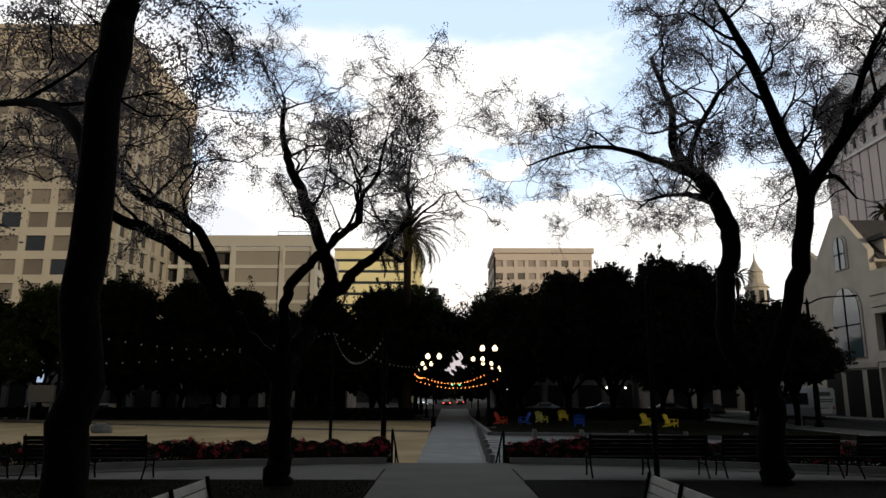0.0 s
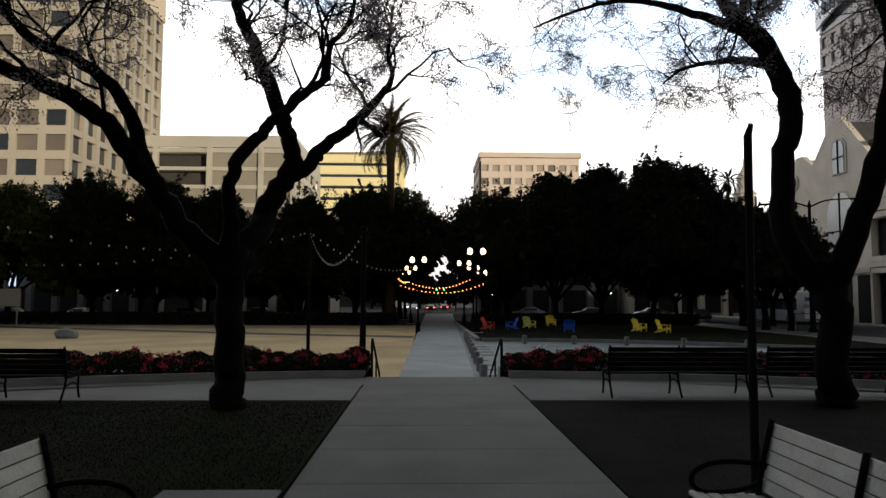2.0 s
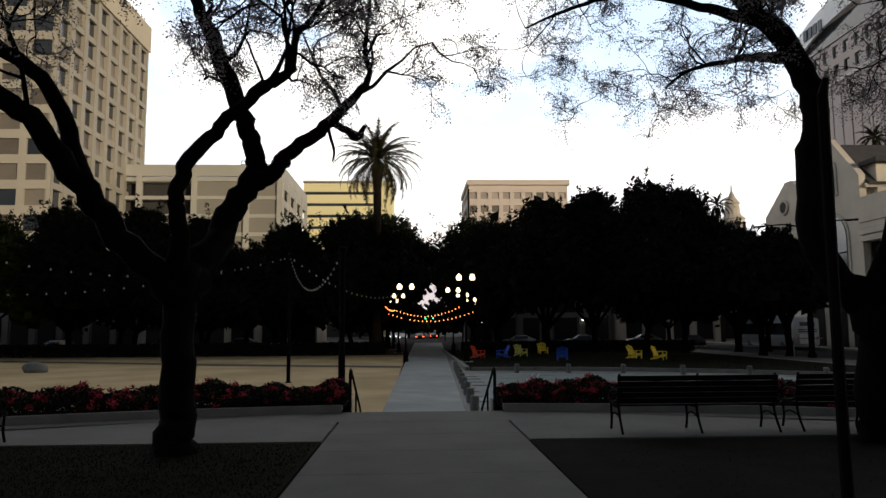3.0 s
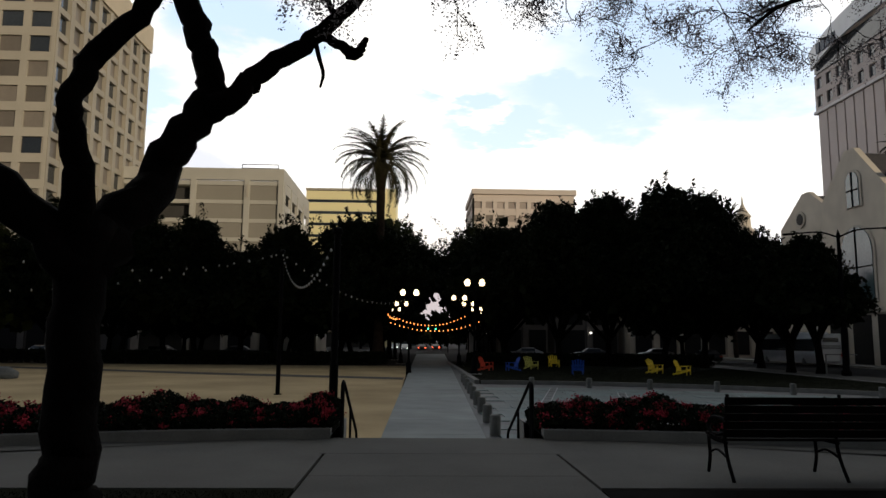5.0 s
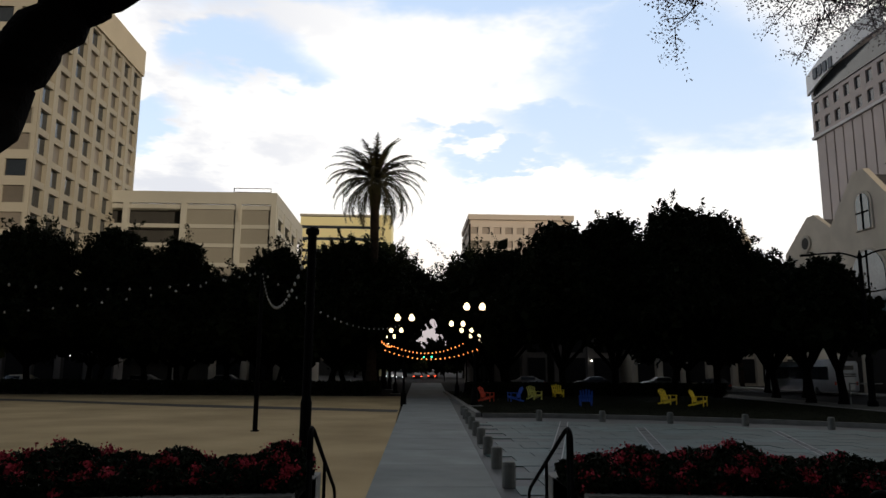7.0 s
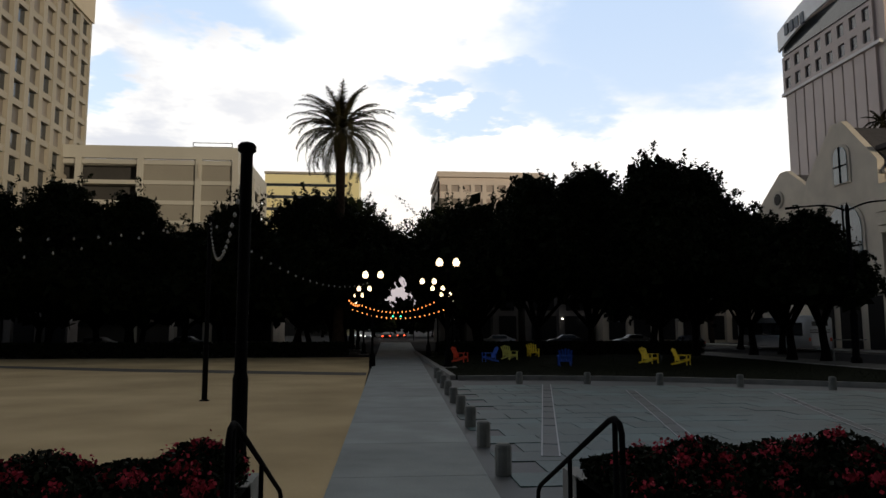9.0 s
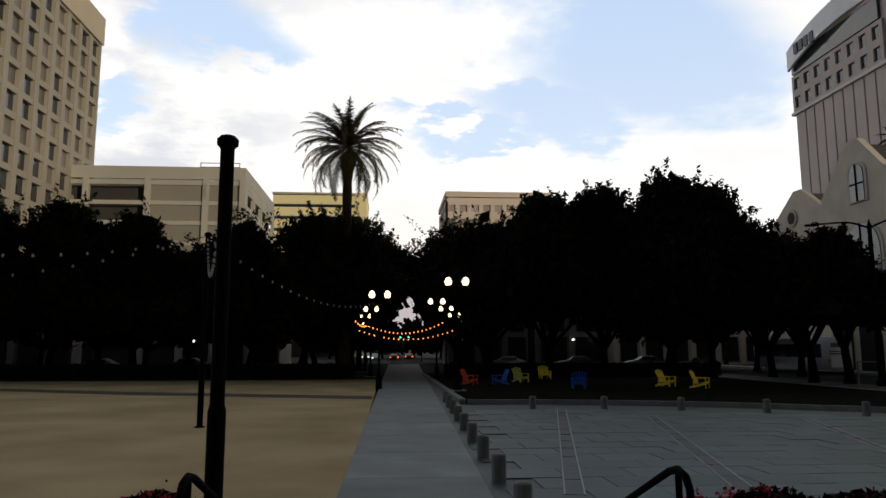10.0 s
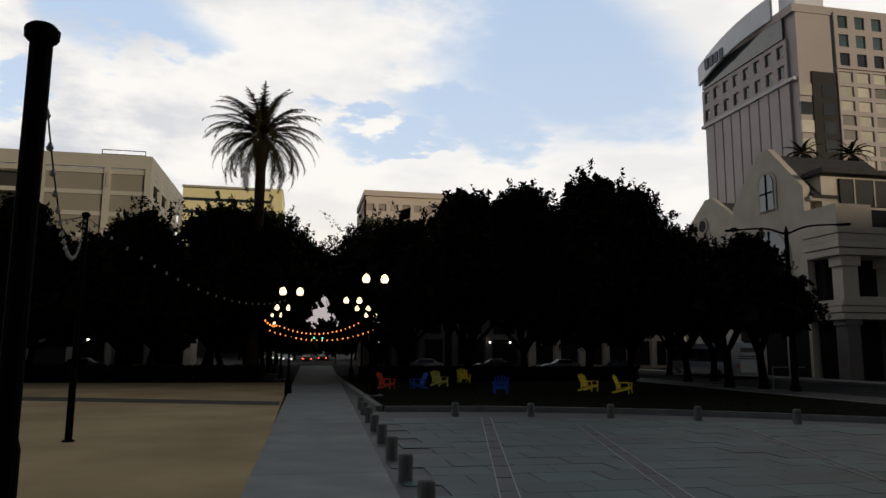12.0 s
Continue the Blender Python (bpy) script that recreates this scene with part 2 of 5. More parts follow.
WHITE_PAINT = material("white_bus_paint", (0.82, 0.85, 0.88), 0.4, 0.08, 1, 20, 0.0)
SILVER_PAINT = material("silver_car_paint", (0.30, 0.31, 0.33), 0.3, 0.08, 1, 20, 0.0, 0.4)
DARK_PAINT = material("dark_car_paint", (0.03, 0.032, 0.04), 0.3, 0.1, 1, 20, 0.0, 0.2)
PLASTIC = {c: material(c + "_plastic", v, 0.5, 0.1, 4, 30, 0.05) for c, v in dict(
    red=(0.72, 0.075, 0.025), blue=(0.015, 0.10, 0.55), yellow=(0.92, 0.68, 0.03), lime=(0.60, 0.58, 0.12)).items()}


# ---- builders ----
def part(name, bm, mat, parent=None, label="", smooth=False):
    me = bpy.data.meshes.new(name)
    bm.normal_update()
    bm.to_mesh(me)
    bm.free()
    me.materials.append(mat)
    if smooth:
        for p in me.polygons:
            p.use_smooth = True
    ob = new(name, me)
    if parent is not None:
        ob.parent = parent
    return tagged(ob, label)


def part_data(name, verts, faces, mat, parent=None, label=""):
    me = bpy.data.meshes.new(name)
    me.from_pydata(verts, [], faces)
    me.materials.append(mat)
    ob = new(name, me)
    if parent is not None:
        ob.parent = parent
    return tagged(ob, label)


def share(name, source, parent, m):
    """One more piece on the mesh of source."""
    ob = new(name, source.data)
    ob.parent = parent
    ob.matrix_basis = m
    return ob


def thing(name, label, category, group="", kind="", m=None):
    ob = new(name)
    ob.empty_display_size = 0.2
    if m is not None:
        ob.matrix_basis = m
    return tagged(ob, label, category, group, kind)


def box(bm, x0, y0, z0, x1, y1, z1, bevel=0.0):
    vs = bmesh.ops.create_cube(bm, size=1.0, matrix=Matrix.LocRotScale(
        ((x0 + x1) / 2, (y0 + y1) / 2, (z0 + z1) / 2), None, (abs(x1 - x0), abs(y1 - y0), abs(z1 - z0))))["verts"]
    if bevel:
        es = {e for v in vs for e in v.link_edges}
        bmesh.ops.bevel(bm, geom=list(es), offset=bevel, segments=1, affect="EDGES")
    return bm


def fresh(*boxes, bevel=0.0):
    bm = bmesh.new()
    for b in boxes:
        box(bm, *b, bevel=bevel)
    return bm


def spline(pts, steps=4):
    """Catmull-Rom through points of any width."""
    a = [np.array(p, float) for p in pts]
    a = [2 * a[0] - a[1]] + a + [2 * a[-1] - a[-2]]
    out = []
    for i in range(1, len(a) - 2):
        p0, p1, p2, p3 = a[i - 1:i + 3]
        for k in range(steps):
            t = k / steps
            out.append(0.5 * (2 * p1 + (p2 - p0) * t + (2 * p0 - 5 * p1 + 4 * p2 - p3) * t * t + (3 * p1 - p0 - 3 * p2 + p3) * t ** 3))
    out.append(a[-2])
    return out


def tube(bm, pts, radii, n=8, cap=True):
    """A tapered tube along points."""
    rings = []
    pts, radii = [Vector([float(c) for c in p[:3]]) for p in pts], [float(r) for r in radii]
    side = None
    for i, p in enumerate(pts):
        d = (pts[min(i + 1, len(pts) - 1)] - pts[max(i - 1, 0)]).normalized()
        if side is None:
            side = d.orthogonal().normalized()
        side = (side - d * side.dot(d)).normalized()
        up = d.cross(side)
        rings.append([bm.verts.new(p + radii[i] * (math.cos(a) * side + math.sin(a) * up)) for a in (2 * math.pi * k / n for k in range(n))])
    for a, b in zip(rings, rings[1:]):
        for k in range(n):
            bm.faces.new((a[k], a[(k + 1) % n], b[(k + 1) % n], b[k]))
    if cap:
        bm.faces.new(list(reversed(rings[0])))
        bm.faces.new(rings[-1])


def lathe(bm, profile, n=12, x=0, y=0):
    """A turned shape from (radius, z) pairs."""
    tube(bm, [(x, y, z) for _, z in profile], [r for r, _ in profile], n)


def prism(bm, outline, z0, z1):
    """A flat outline drawn up from z0 to z1."""
    lo, hi = [bm.verts.new((x, y, z0)) for x, y in outline], [bm.verts.new((x, y, z1)) for x, y in outline]
    n = len(outline)
    bm.faces.new(list(reversed(lo)))
    bm.faces.new(hi)
    for i in range(n):
        bm.faces.new((lo[i], lo[(i + 1) % n], hi[(i + 1) % n], hi[i]))


def leaves(rng, centres, size, flat_bias=0.0, aspect=0.5):
    """Diamond leaves, one at each centre."""
    c = np.asarray(centres, float)
    n = len(c)
    u = rng.normal(size=(n, 3))
    u[:, 2] *= 1 - flat_bias
    u /= np.linalg.norm(u, axis=1, keepdims=True)
    w = rng.normal(size=(n, 3))
    v = np.cross(u, w)
    v /= np.linalg.norm(v, axis=1, keepdims=True)
    s = size * rng.uniform(0.6, 1.4, size=(n, 1))
    verts = np.stack([c - u * s, c + v * s * aspect, c + u * s, c - v * s * aspect], 1).reshape(-1, 3)
    faces = np.arange(4 * n).reshape(-1, 4)
    return verts.tolist(), faces.tolist()


LOWER, LAWN = -0.65, -0.50

# ---- ground and paving ----
ground = part("ground", fresh((-1500, -700, -1.2, 1500, 2500, -0.75)), ASPHALT)
tagged(ground, "dark asphalt ground reaching to the horizon", "ground", kind="structure")
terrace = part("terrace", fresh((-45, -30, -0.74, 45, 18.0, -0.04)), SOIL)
tagged(terrace, "raised terrace of bare dark soil", "ground", kind="structure")


def arc_y(x):
    return 19.45 - 0.026 * min(abs(x), 14) ** 2


# walkway slabs with saw joints
pavement = thing("pavement", "grey concrete walkway down the middle of the park", "pavement", kind="structure")
slab = None
for i in range(-5, 12):
    y0 = 0.0 + i * 1.5
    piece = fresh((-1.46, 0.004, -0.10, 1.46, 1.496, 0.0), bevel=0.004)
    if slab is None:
        slab = part("slab", piece, DARK_CONCRETE, pavement)
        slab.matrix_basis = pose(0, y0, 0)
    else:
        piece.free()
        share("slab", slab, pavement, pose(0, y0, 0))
top_slab = part("slab", fresh((-1.54, 18.0, -0.12, 1.54, 19.46, 0.0), bevel=0.01), DARK_CONCRETE, pavement)
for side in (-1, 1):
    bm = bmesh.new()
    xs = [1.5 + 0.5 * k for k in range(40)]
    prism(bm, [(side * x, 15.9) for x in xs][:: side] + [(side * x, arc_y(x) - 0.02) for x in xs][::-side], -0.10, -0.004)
    part("cross_walk", bm, DARK_CONCRETE, pavement)
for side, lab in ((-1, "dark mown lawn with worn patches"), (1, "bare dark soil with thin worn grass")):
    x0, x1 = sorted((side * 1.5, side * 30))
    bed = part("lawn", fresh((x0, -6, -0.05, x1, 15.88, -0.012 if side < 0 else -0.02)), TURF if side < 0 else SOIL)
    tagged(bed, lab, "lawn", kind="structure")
rng = np.random.default_rng(5)


def grass(name, count, x0, x1, y0, y1, z, tall, label, inside=None):
    c = np.column_stack([rng.uniform(x0, x1, count), rng.uniform(y0, y1, count)])
    c = c[~((np.abs(c[:, 0]) < 2.6) & (c[:, 1] < 10.35))]
    if inside is not None:
        c = c[inside(c)]
    count = len(c)
    h = rng.uniform(0.4, 1.0, count) * tall
    a = rng.uniform(0, 6.28, count)
    w, lean = 0.007, rng.normal(size=(count, 2)) * tall * 0.5
    base = np.full(count, z)
    v = np.stack([np.column_stack([c[:, 0] - w * np.cos(a), c[:, 1] - w * np.sin(a), base]),
                  np.column_stack([c[:, 0] + w * np.cos(a), c[:, 1] + w * np.sin(a), base]),
                  np.column_stack([c + lean, base + h])], 1).reshape(-1, 3)
    ob = part_data(name, v.tolist(), np.arange(3 * count).reshape(-1, 3).tolist(), GRASS)
    return tagged(ob, label, "grass", kind="stuff")


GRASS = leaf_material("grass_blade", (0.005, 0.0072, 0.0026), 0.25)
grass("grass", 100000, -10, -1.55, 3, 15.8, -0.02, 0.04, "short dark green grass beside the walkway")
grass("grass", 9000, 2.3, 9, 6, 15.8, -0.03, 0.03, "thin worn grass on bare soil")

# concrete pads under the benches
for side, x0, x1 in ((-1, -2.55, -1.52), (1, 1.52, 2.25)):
    pad = part("pad", fresh((x0, 5.2, -0.1, x1, 10.3 if side < 0 else 9.5, 0.004), bevel=0.01), DARK_CONCRETE, pavement)

# steps down to the lower plaza
stairs = thing("stairs", "four grey concrete steps down to the plaza", "stairs", kind="structure")
for i in range(3):
    part("step", fresh((-1.55, 19.46 + 0.8 * i, -0.74, 1.55, 19.46 + 0.8 * (i + 1), -0.1625 * (i + 1)), bevel=0.012), KERB, stairs)


def planter(side):
    """The curved bed beside the steps: a kerb, soil, the hedge and its flowers."""
    name = "planter"
    holder = thing(name, "curved concrete kerb of a flower bed", "planter", group="flower beds")
    xs = [1.56 + 0.35 * k for k in range(55)]
    for off, wide, top in ((0.0, 0.22, 0.13), (1.75, 0.22, 0.05)):
        bm = bmesh.new()
        inner = [(side * x, arc_y(x) + off) for x in xs]
        outer = [(side * x, arc_y(x) + off + wide) for x in xs]
        prism(bm, inner[::side] + outer[::-side], -0.74, top)
        part("kerb", bm, KERB, holder)
    bm = bmesh.new()
    prism(bm, ([(side * x, arc_y(x) + 0.2) for x in xs])[::side] + ([(side * x, arc_y(x) + 1.78) for x in xs])[::-side], -0.7, 0.04)
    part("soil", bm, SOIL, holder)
    bm = fresh((side * 1.64 - 0.08, arc_y(1.7) + 0.0, -0.74, side * 1.64 + 0.08, arc_y(1.7) + 2.5, 0.03))
    part("cheek_wall", bm, KERB, holder)
    # the shrubs
    n = 76000
    x = 1.56 + rng.random(n) ** 1.25 * 17.0
    bump = 0.44 + 0.05 * np.sin(x * 2.1 + side) + 0.05 * np.sin(x * 5.3 + 2 * side) + 0.04 * np.sin(x * 11.0)
    across = rng.random(n)
    h = 0.05 + bump * rng.random(n) ** 0.5 * (0.55 + 0.45 * np.sin(np.pi * across))
    yc = 19.45 - 0.026 * np.minimum(x, 14) ** 2 + 0.15 + across * 1.65
    v, f = leaves(rng, np.column_stack([side * x, yc, h]), 0.033)
    hedge = part_data("hedge", v, f, HEDGE_LEAF)
    tagged(hedge, "low dark flowering hedge in a curved bed", "hedge", kind="stuff")
    # flower heads in loose bunches, some on taller stems
    m = 420
    cx = 1.6 + rng.random(m) ** 1.2 * 16.0
    ca = rng.random(m)
    tall = np.where(rng.random(m) < 0.06, rng.uniform(0.07, 0.14, m), rng.uniform(-0.12, 0.05, m))
    hb = 0.44 + 0.05 * np.sin(cx * 2.1 + side) + 0.05 * np.sin(cx * 5.3 + 2 * side)
    cy = 19.45 - 0.026 * np.minimum(cx, 14) ** 2 + 0.15 + ca * 1.6
    cz = hb * (0.6 + 0.4 * np.sin(np.pi * ca)) + tall
    k = 44
    c = np.repeat(np.column_stack([side * cx, cy, cz]), k, 0) + rng.normal(size=(m * k, 3)) * np.array([0.042, 0.042, 0.030])
    v, f = leaves(rng, c, 0.019, aspect=0.8)
    blooms = part_data("flowers", v, f, FLOWER)
    tagged(blooms, "dusky red flower heads over the hedge", "flowers", kind="stuff")
    stem_c = []
    for q in range(m):
        if tall[q] > 0.055:
            for z in np.linspace(0.2, cz[q], 14):
                stem_c.append((side * cx[q] + rng.normal() * 0.03, cy[q] + rng.normal() * 0.03, z))
    v, f = leaves(rng, stem_c, 0.03)
    stems = part_data("flower_stems", v, f, HEDGE_LEAF)
    tagged(stems, "leafy stems standing above the hedge", "plant", kind="stuff")


planter(-1)
planter(1)

# lower level: granite court, path, slate plaza, lawn
court = part("dirt_court", fresh((-42, 20.0, -0.74, -0.9, 67.6, LOWER)), DIRT)
tagged(court, "tan decomposed granite court, smooth and dry", "ground", kind="structure")
# a kerb's shadow, laid on the court as a strip of darker granite
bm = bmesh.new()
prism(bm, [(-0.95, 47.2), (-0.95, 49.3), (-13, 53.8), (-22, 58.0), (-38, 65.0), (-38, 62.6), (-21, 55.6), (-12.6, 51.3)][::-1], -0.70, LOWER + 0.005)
band = tagged(part("kerb_shadow_band", bm, DIRT_DARK), "kerb shadow drawn as a dark band across the court", "ground", kind="structure")


def path_left(y):
    return -1.02 + 0.010 * (y - 27)


def path_right(y):
    return 1.28 + 0.032 * (y - 27)


lower_path = thing("lower_path", "grey concrete path between court and plaza", "path", kind="structure")
y = 21.87
while y < 120:
    y1 = y + 3.0
    bm = bmesh.new()
    prism(bm, [(path_left(y), y + 0.008), (path_right(y), y + 0.008), (path_right(y1), y1 - 0.008), (path_left(y1), y1 - 0.008)], -0.74, LOWER + 0.012)
    part("slab", bm, CONCRETE, lower_path)
    y = y1
plaza_base = part("plaza_base", fresh((1.0, 20.0, -0.745, 26, 78, LOWER - 0.02)), SLATE_DARK)
tagged(plaza_base, "dark joints between the slate paving", "pavement", kind="structure")


def plaza_end(x):
    return 41.3 - 0.026 * max(x - 2.8, 0) ** 2


bm = bmesh.new()
arc_x = [2.9 + 20.3 * k / 20 for k in range(21)]
prism(bm, [(x, plaza_end(x) + 2.9) for x in arc_x] + [(23.2, 76), (2.9, 76)], -0.72, LAWN)
lawn = part("lawn", bm, TURF)
tagged(lawn, "dark green lawn behind the plaza", "lawn", kind="structure")
grass("grass", 36000, 3.0, 23, 33, 64, LAWN - 0.01, 0.09, "short dark grass of the far lawn", lambda c: c[:, 1] > 44.4 - 0.026 * np.maximum(c[:, 0] - 2.8, 0) ** 2)
bm = fresh((23.2, 33.6, -0.74, 23.45, 76, LAWN + 0.02), (2.6, 44.3, -0.74, 2.85, 76, LAWN + 0.02))
prism(bm, [(x, plaza_end(x) + 2.72) for x in arc_x] + [(x, plaza_end(x) + 2.9) for x in arc_x[::-1]], -0.74, LAWN + 0.015)
kerb_line = tagged(part("kerb", bm, KERB),
                   "thin pale kerb round the lawn", "kerb", kind="structure")
side_walk = tagged(part("side_walk", fresh((24.0, 18, -0.74, 27.5, 140, -0.56)), DARK_CONCRETE), "pale concrete sidewalk along the street", "pavement", kind="structure")
far_walk = tagged(part("side_walk", fresh((40.2, -20, -0.74, 43.4, 140, -0.56)), KERB), "concrete sidewalk before the bank building", "pavement", kind="structure")


# ---- buildings ----
def face(m, cols, rows, pu, pv, ww, wh, depth, frame_mat, panes, parent, first_v, name="window", pier=0.0):
    """A facade in the plane of m (x along, y into the building, z up): a frame of piers and spandrels with panes set back."""
    bm = bmesh.new()
    total_u, total_v = cols * pu, rows * pv
    for c in range(cols + 1):
        w = pu - ww
        x0, x1 = c * pu - w / 2, c * pu + w / 2
        box(bm, max(x0, 0), -pier, first_v, min(x1, total_u), depth, first_v + total_v)
    for r in range(rows + 1):
        h = pv - wh
        z0, z1 = first_v + r * pv - h / 2, first_v + r * pv + h / 2
        for c in range(cols):
            box(bm, c * pu + (pu - ww) / 2, 0.0, max(z0, first_v), (c + 1) * pu - (pu - ww) / 2, depth, min(z1, first_v + total_v))
    fr = part("facade_frame", bm, frame_mat, parent)
    fr.matrix_basis = m
    made = {}
    for r in range(rows):
        for c in range(cols):
            mat = panes(c, r)
            if mat is None:
                continue
            at = m @ pose((c + 0.5) * pu, depth * 0.7, first_v + (r + 0.5) * pv)
            if mat.name not in made:
                ob = part(name, fresh((-ww / 2, 0, -wh / 2, ww / 2, 0.08, wh / 2)), mat, parent)
                ob.matrix_basis = at
                made[mat.name] = ob
            else:
                share(name, made[mat.name], parent, at)


pick = random.Random(11)

# tan office tower
tower = thing("office_tower", "tan precast office tower with deep square windows", "building")
part("body", fresh((-86, 104.2, -0.75, -50.8, 136.6, 57.9)), TAN, tower)
part("parapet", fresh((-86.3, 103.4, 53.6, -49.6, 137.0, 58.4)), WARM_TAN, tower)
face(pose(-50, 103.75, 0, 0, 0, 90), 8, 14, 4.13, 3.55, 2.95, 2.65, 0.75, TAN, lambda c, r: GLASS if pick.random() < (0.85 if r < 7 else 0.25) else BLIND, tower, 3.9, pier=0.12)
face(pose(-86, 103.7, 0), 9, 14, 4.0, 3.55, 3.0, 2.3, 0.5, TAN_PALE, lambda c, r: BLIND if pick.random() < 0.75 else GLASS, tower, 3.9)

for k in range(8):
    part("street_glazing", fresh((-49.98, 104.6 + 4.13 * k, -0.6, -49.9, 107.4 + 4.13 * k, 3.3)), ARCADE, tower, "dark glazing at street level")
    part("street_glazing", fresh((-85 + 4 * k, 103.58, -0.6, -82 + 4 * k, 103.66, 3.3)), ARCADE, tower, "dark glazing at street level")

# parking garage: open decks behind infill panels
garage = thing("parking_garage", "beige concrete parking garage with open decks", "building")
# solid core, coloured dark in place of shaded deck interiors
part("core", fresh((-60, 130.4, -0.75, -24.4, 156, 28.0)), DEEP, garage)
part("roof_deck", fresh((-60, 129.2, 27.2, -23.05, 157, 28.2)), GARAGE, garage)
part("parapet", fresh((-60.2, 128.5, 28.2, -23.0, 129.1, 30.2), (-23.6, 129.1, 28.2, -23.0, 157.2, 30.2)), GARAGE, garage)
for k in range(8):
    z = 2.8 + k * 3.2
    part("deck_edge", fresh((-60, 128.7, z + 2.1, -23.1, 130.4, z + 2.75), (-24.4, 130.4, z + 1.2, -23.1, 156.8, z + 2.5)), GARAGE, garage)
    for i, x in enumerate((-57, -47.2, -38.0, -29.2)):
        if x < -45 and k > 5:
            continue
        w = 8.6 if x < -30 else 5.6
        part("infill_panel", fresh((x, 128.95, z - 0.4, x + w - 0.35, 129.2, z + 2.1)), PANEL, garage)
for x in (-48.0, -38.6, -29.6, -23.9):
    part("column", fresh((x, 128.45, -0.75, x + 0.9, 129.3, 28.2)), GARAGE, garage)
for y in (129.3, 136.0, 143, 150, 156.4):
    part("column", fresh((-23.5, y, -0.75, -22.9, y + 0.9, 28.2)), GARAGE, garage)
part("roof_rail", fresh((-30.2, 128.7, 30.2, -24, 128.8, 30.35), (-30.2, 128.7, 30.9, -24, 128.8, 31.0), (-30.2, 128.7, 30.2, -30.1, 128.8, 31.0), (-24.1, 128.7, 30.2, -24, 128.8, 31.0)), IRON, garage)
part("drain_pipe", fresh((-29.2, 128.2, 25.2, -28.8, 128.5, 27.4)), TAN_PALE, garage)

# yellow banded office block
yellow = thing("office_block", "yellow banded office block catching low sun", "building")
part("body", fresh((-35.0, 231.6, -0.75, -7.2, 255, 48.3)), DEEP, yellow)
for k in range(10):
    z = 12 + 3.7 * k
    part("band", fresh((-35.2, 231, z, -8.6, 231.7, z + 2.75)), YELLOW_BLD, yellow)
    part("window", fresh((-35.0, 231.4, z + 2.75, -8.6, 231.55, z + 3.7)), GLASS, yellow)
part("corner_pier", fresh((-10.4, 230.7, -0.75, -6.9, 255, 48.9)), YELLOW_BLD, yellow)
part("roof_edge", fresh((-35.4, 230.8, 48.3, -6.8, 255.2, 48.9)), TAN_PALE, yellow)

far_block = thing("far_tower", "blue-grey glass tower far behind the trees", "building")
part("body", fresh((-6.0, 300, -0.75, 0.0, 320, 43)), GLASS_BLUE, far_block)
part("crown", fresh((-5.2, 300.5, 43, -1.2, 318, 46)), GRANITE, far_block)

# rose precast block behind the trees
rose = thing("office_building", "pale rose precast office building with ribbed top", "building")
part("body", fresh((14.0, 185.4, -0.75, 39.5, 208, 38.2)), ROSE, rose)
part("roof_edge", fresh((13.5, 184.6, 38.2, 40, 208.5, 39.5)), ROSE, rose)
face(pose(13.6, 184.8, 0), 9, 9, 2.87, 3.4, 1.9, 1.7, 0.5, ROSE, lambda c, r: ROSE_PANE if pick.random() < 0.8 else BLIND, rose, 6.5)
face(pose(13.6, 207.6, 0, 0, 0, -90), 8, 9, 2.85, 3.4, 1.9, 1.7, 0.5, ROSE, lambda c, r: ROSE_PANE, rose, 6.5)

# mauve granite tower with a swept sign crown
grey = thing("granite_tower", "mauve granite high-rise with ribbed side and sign", "building")
X, Y0, Y1 = 100.0, 143.0, 179.0
part("body", fresh((X + 0.6, Y0 + 0.6, -0.75, X + 60, Y1, 74.5)), GRANITE, grey)
for k in range(9):
    yy = Y0 + 3.0 + k * (Y1 - Y0 - 4.0) / 9
    part("rib", fresh((X, yy, -0.75, X + 0.62, yy + 3.1, 58.5)), GRANITE, grey)
part("belt", fresh((X - 0.5, Y0 + 1.0, 58.6, X + 0.62, Y1 + 0.2, 59.3)), GRANITE_PALE, grey)
face(pose(X, Y1, 0, 0, 0, -90), 8, 2, 4.1, 4.6, 2.2, 2.9, 0.6, GRANITE, lambda c, r: GLASS, grey, 59.4)
part("crown_edge", fresh((X - 0.2, Y0 + 0.4, 73.6, X + 60, Y1 + 0.2, 75.4)), GRANITE, grey)
face(pose(X + 9.5, Y0, 0), 11, 19, 4.2, 3.2, 3.3, 2.2, 0.5, GRANITE, lambda c, r: PALE_PANEL if pick.random() < 0.7 else BLIND, grey, 0.6)
face(pose(X + 9.5, Y0, 0), 11, 3, 4.2, 4.2, 2.4, 2.8, 0.5, GRANITE, lambda c, r: GLASS_BLUE if r else GLASS, grey, 61.6)
for k in range(14):
    part("corner_window", fresh((X + 0.3, Y0 + 0.2, 3 + k * 4.0, X + 3.2, Y0 + 0.62, 5.6 + k * 4.0)), PALE_PANEL if k % 3 else GLASS, grey)
    part("corner_window", fresh((X + 5.6, Y0 + 0.2, 3 + k * 4.0, X + 8.6, Y0 + 0.28, 5.6 + k * 4.0)), GLASS, grey)
# shade under the sign, added as a dark glass box on the wall
part("crown_recess", fresh((X - 0.12, Y0 + 4.0, 68.9, X + 0.4, Y1 - 0.4, 73.6)), GLASS, grey, "dark glass strip standing for shade below the sign")
bm = bmesh.new()
n = 14
rows = []
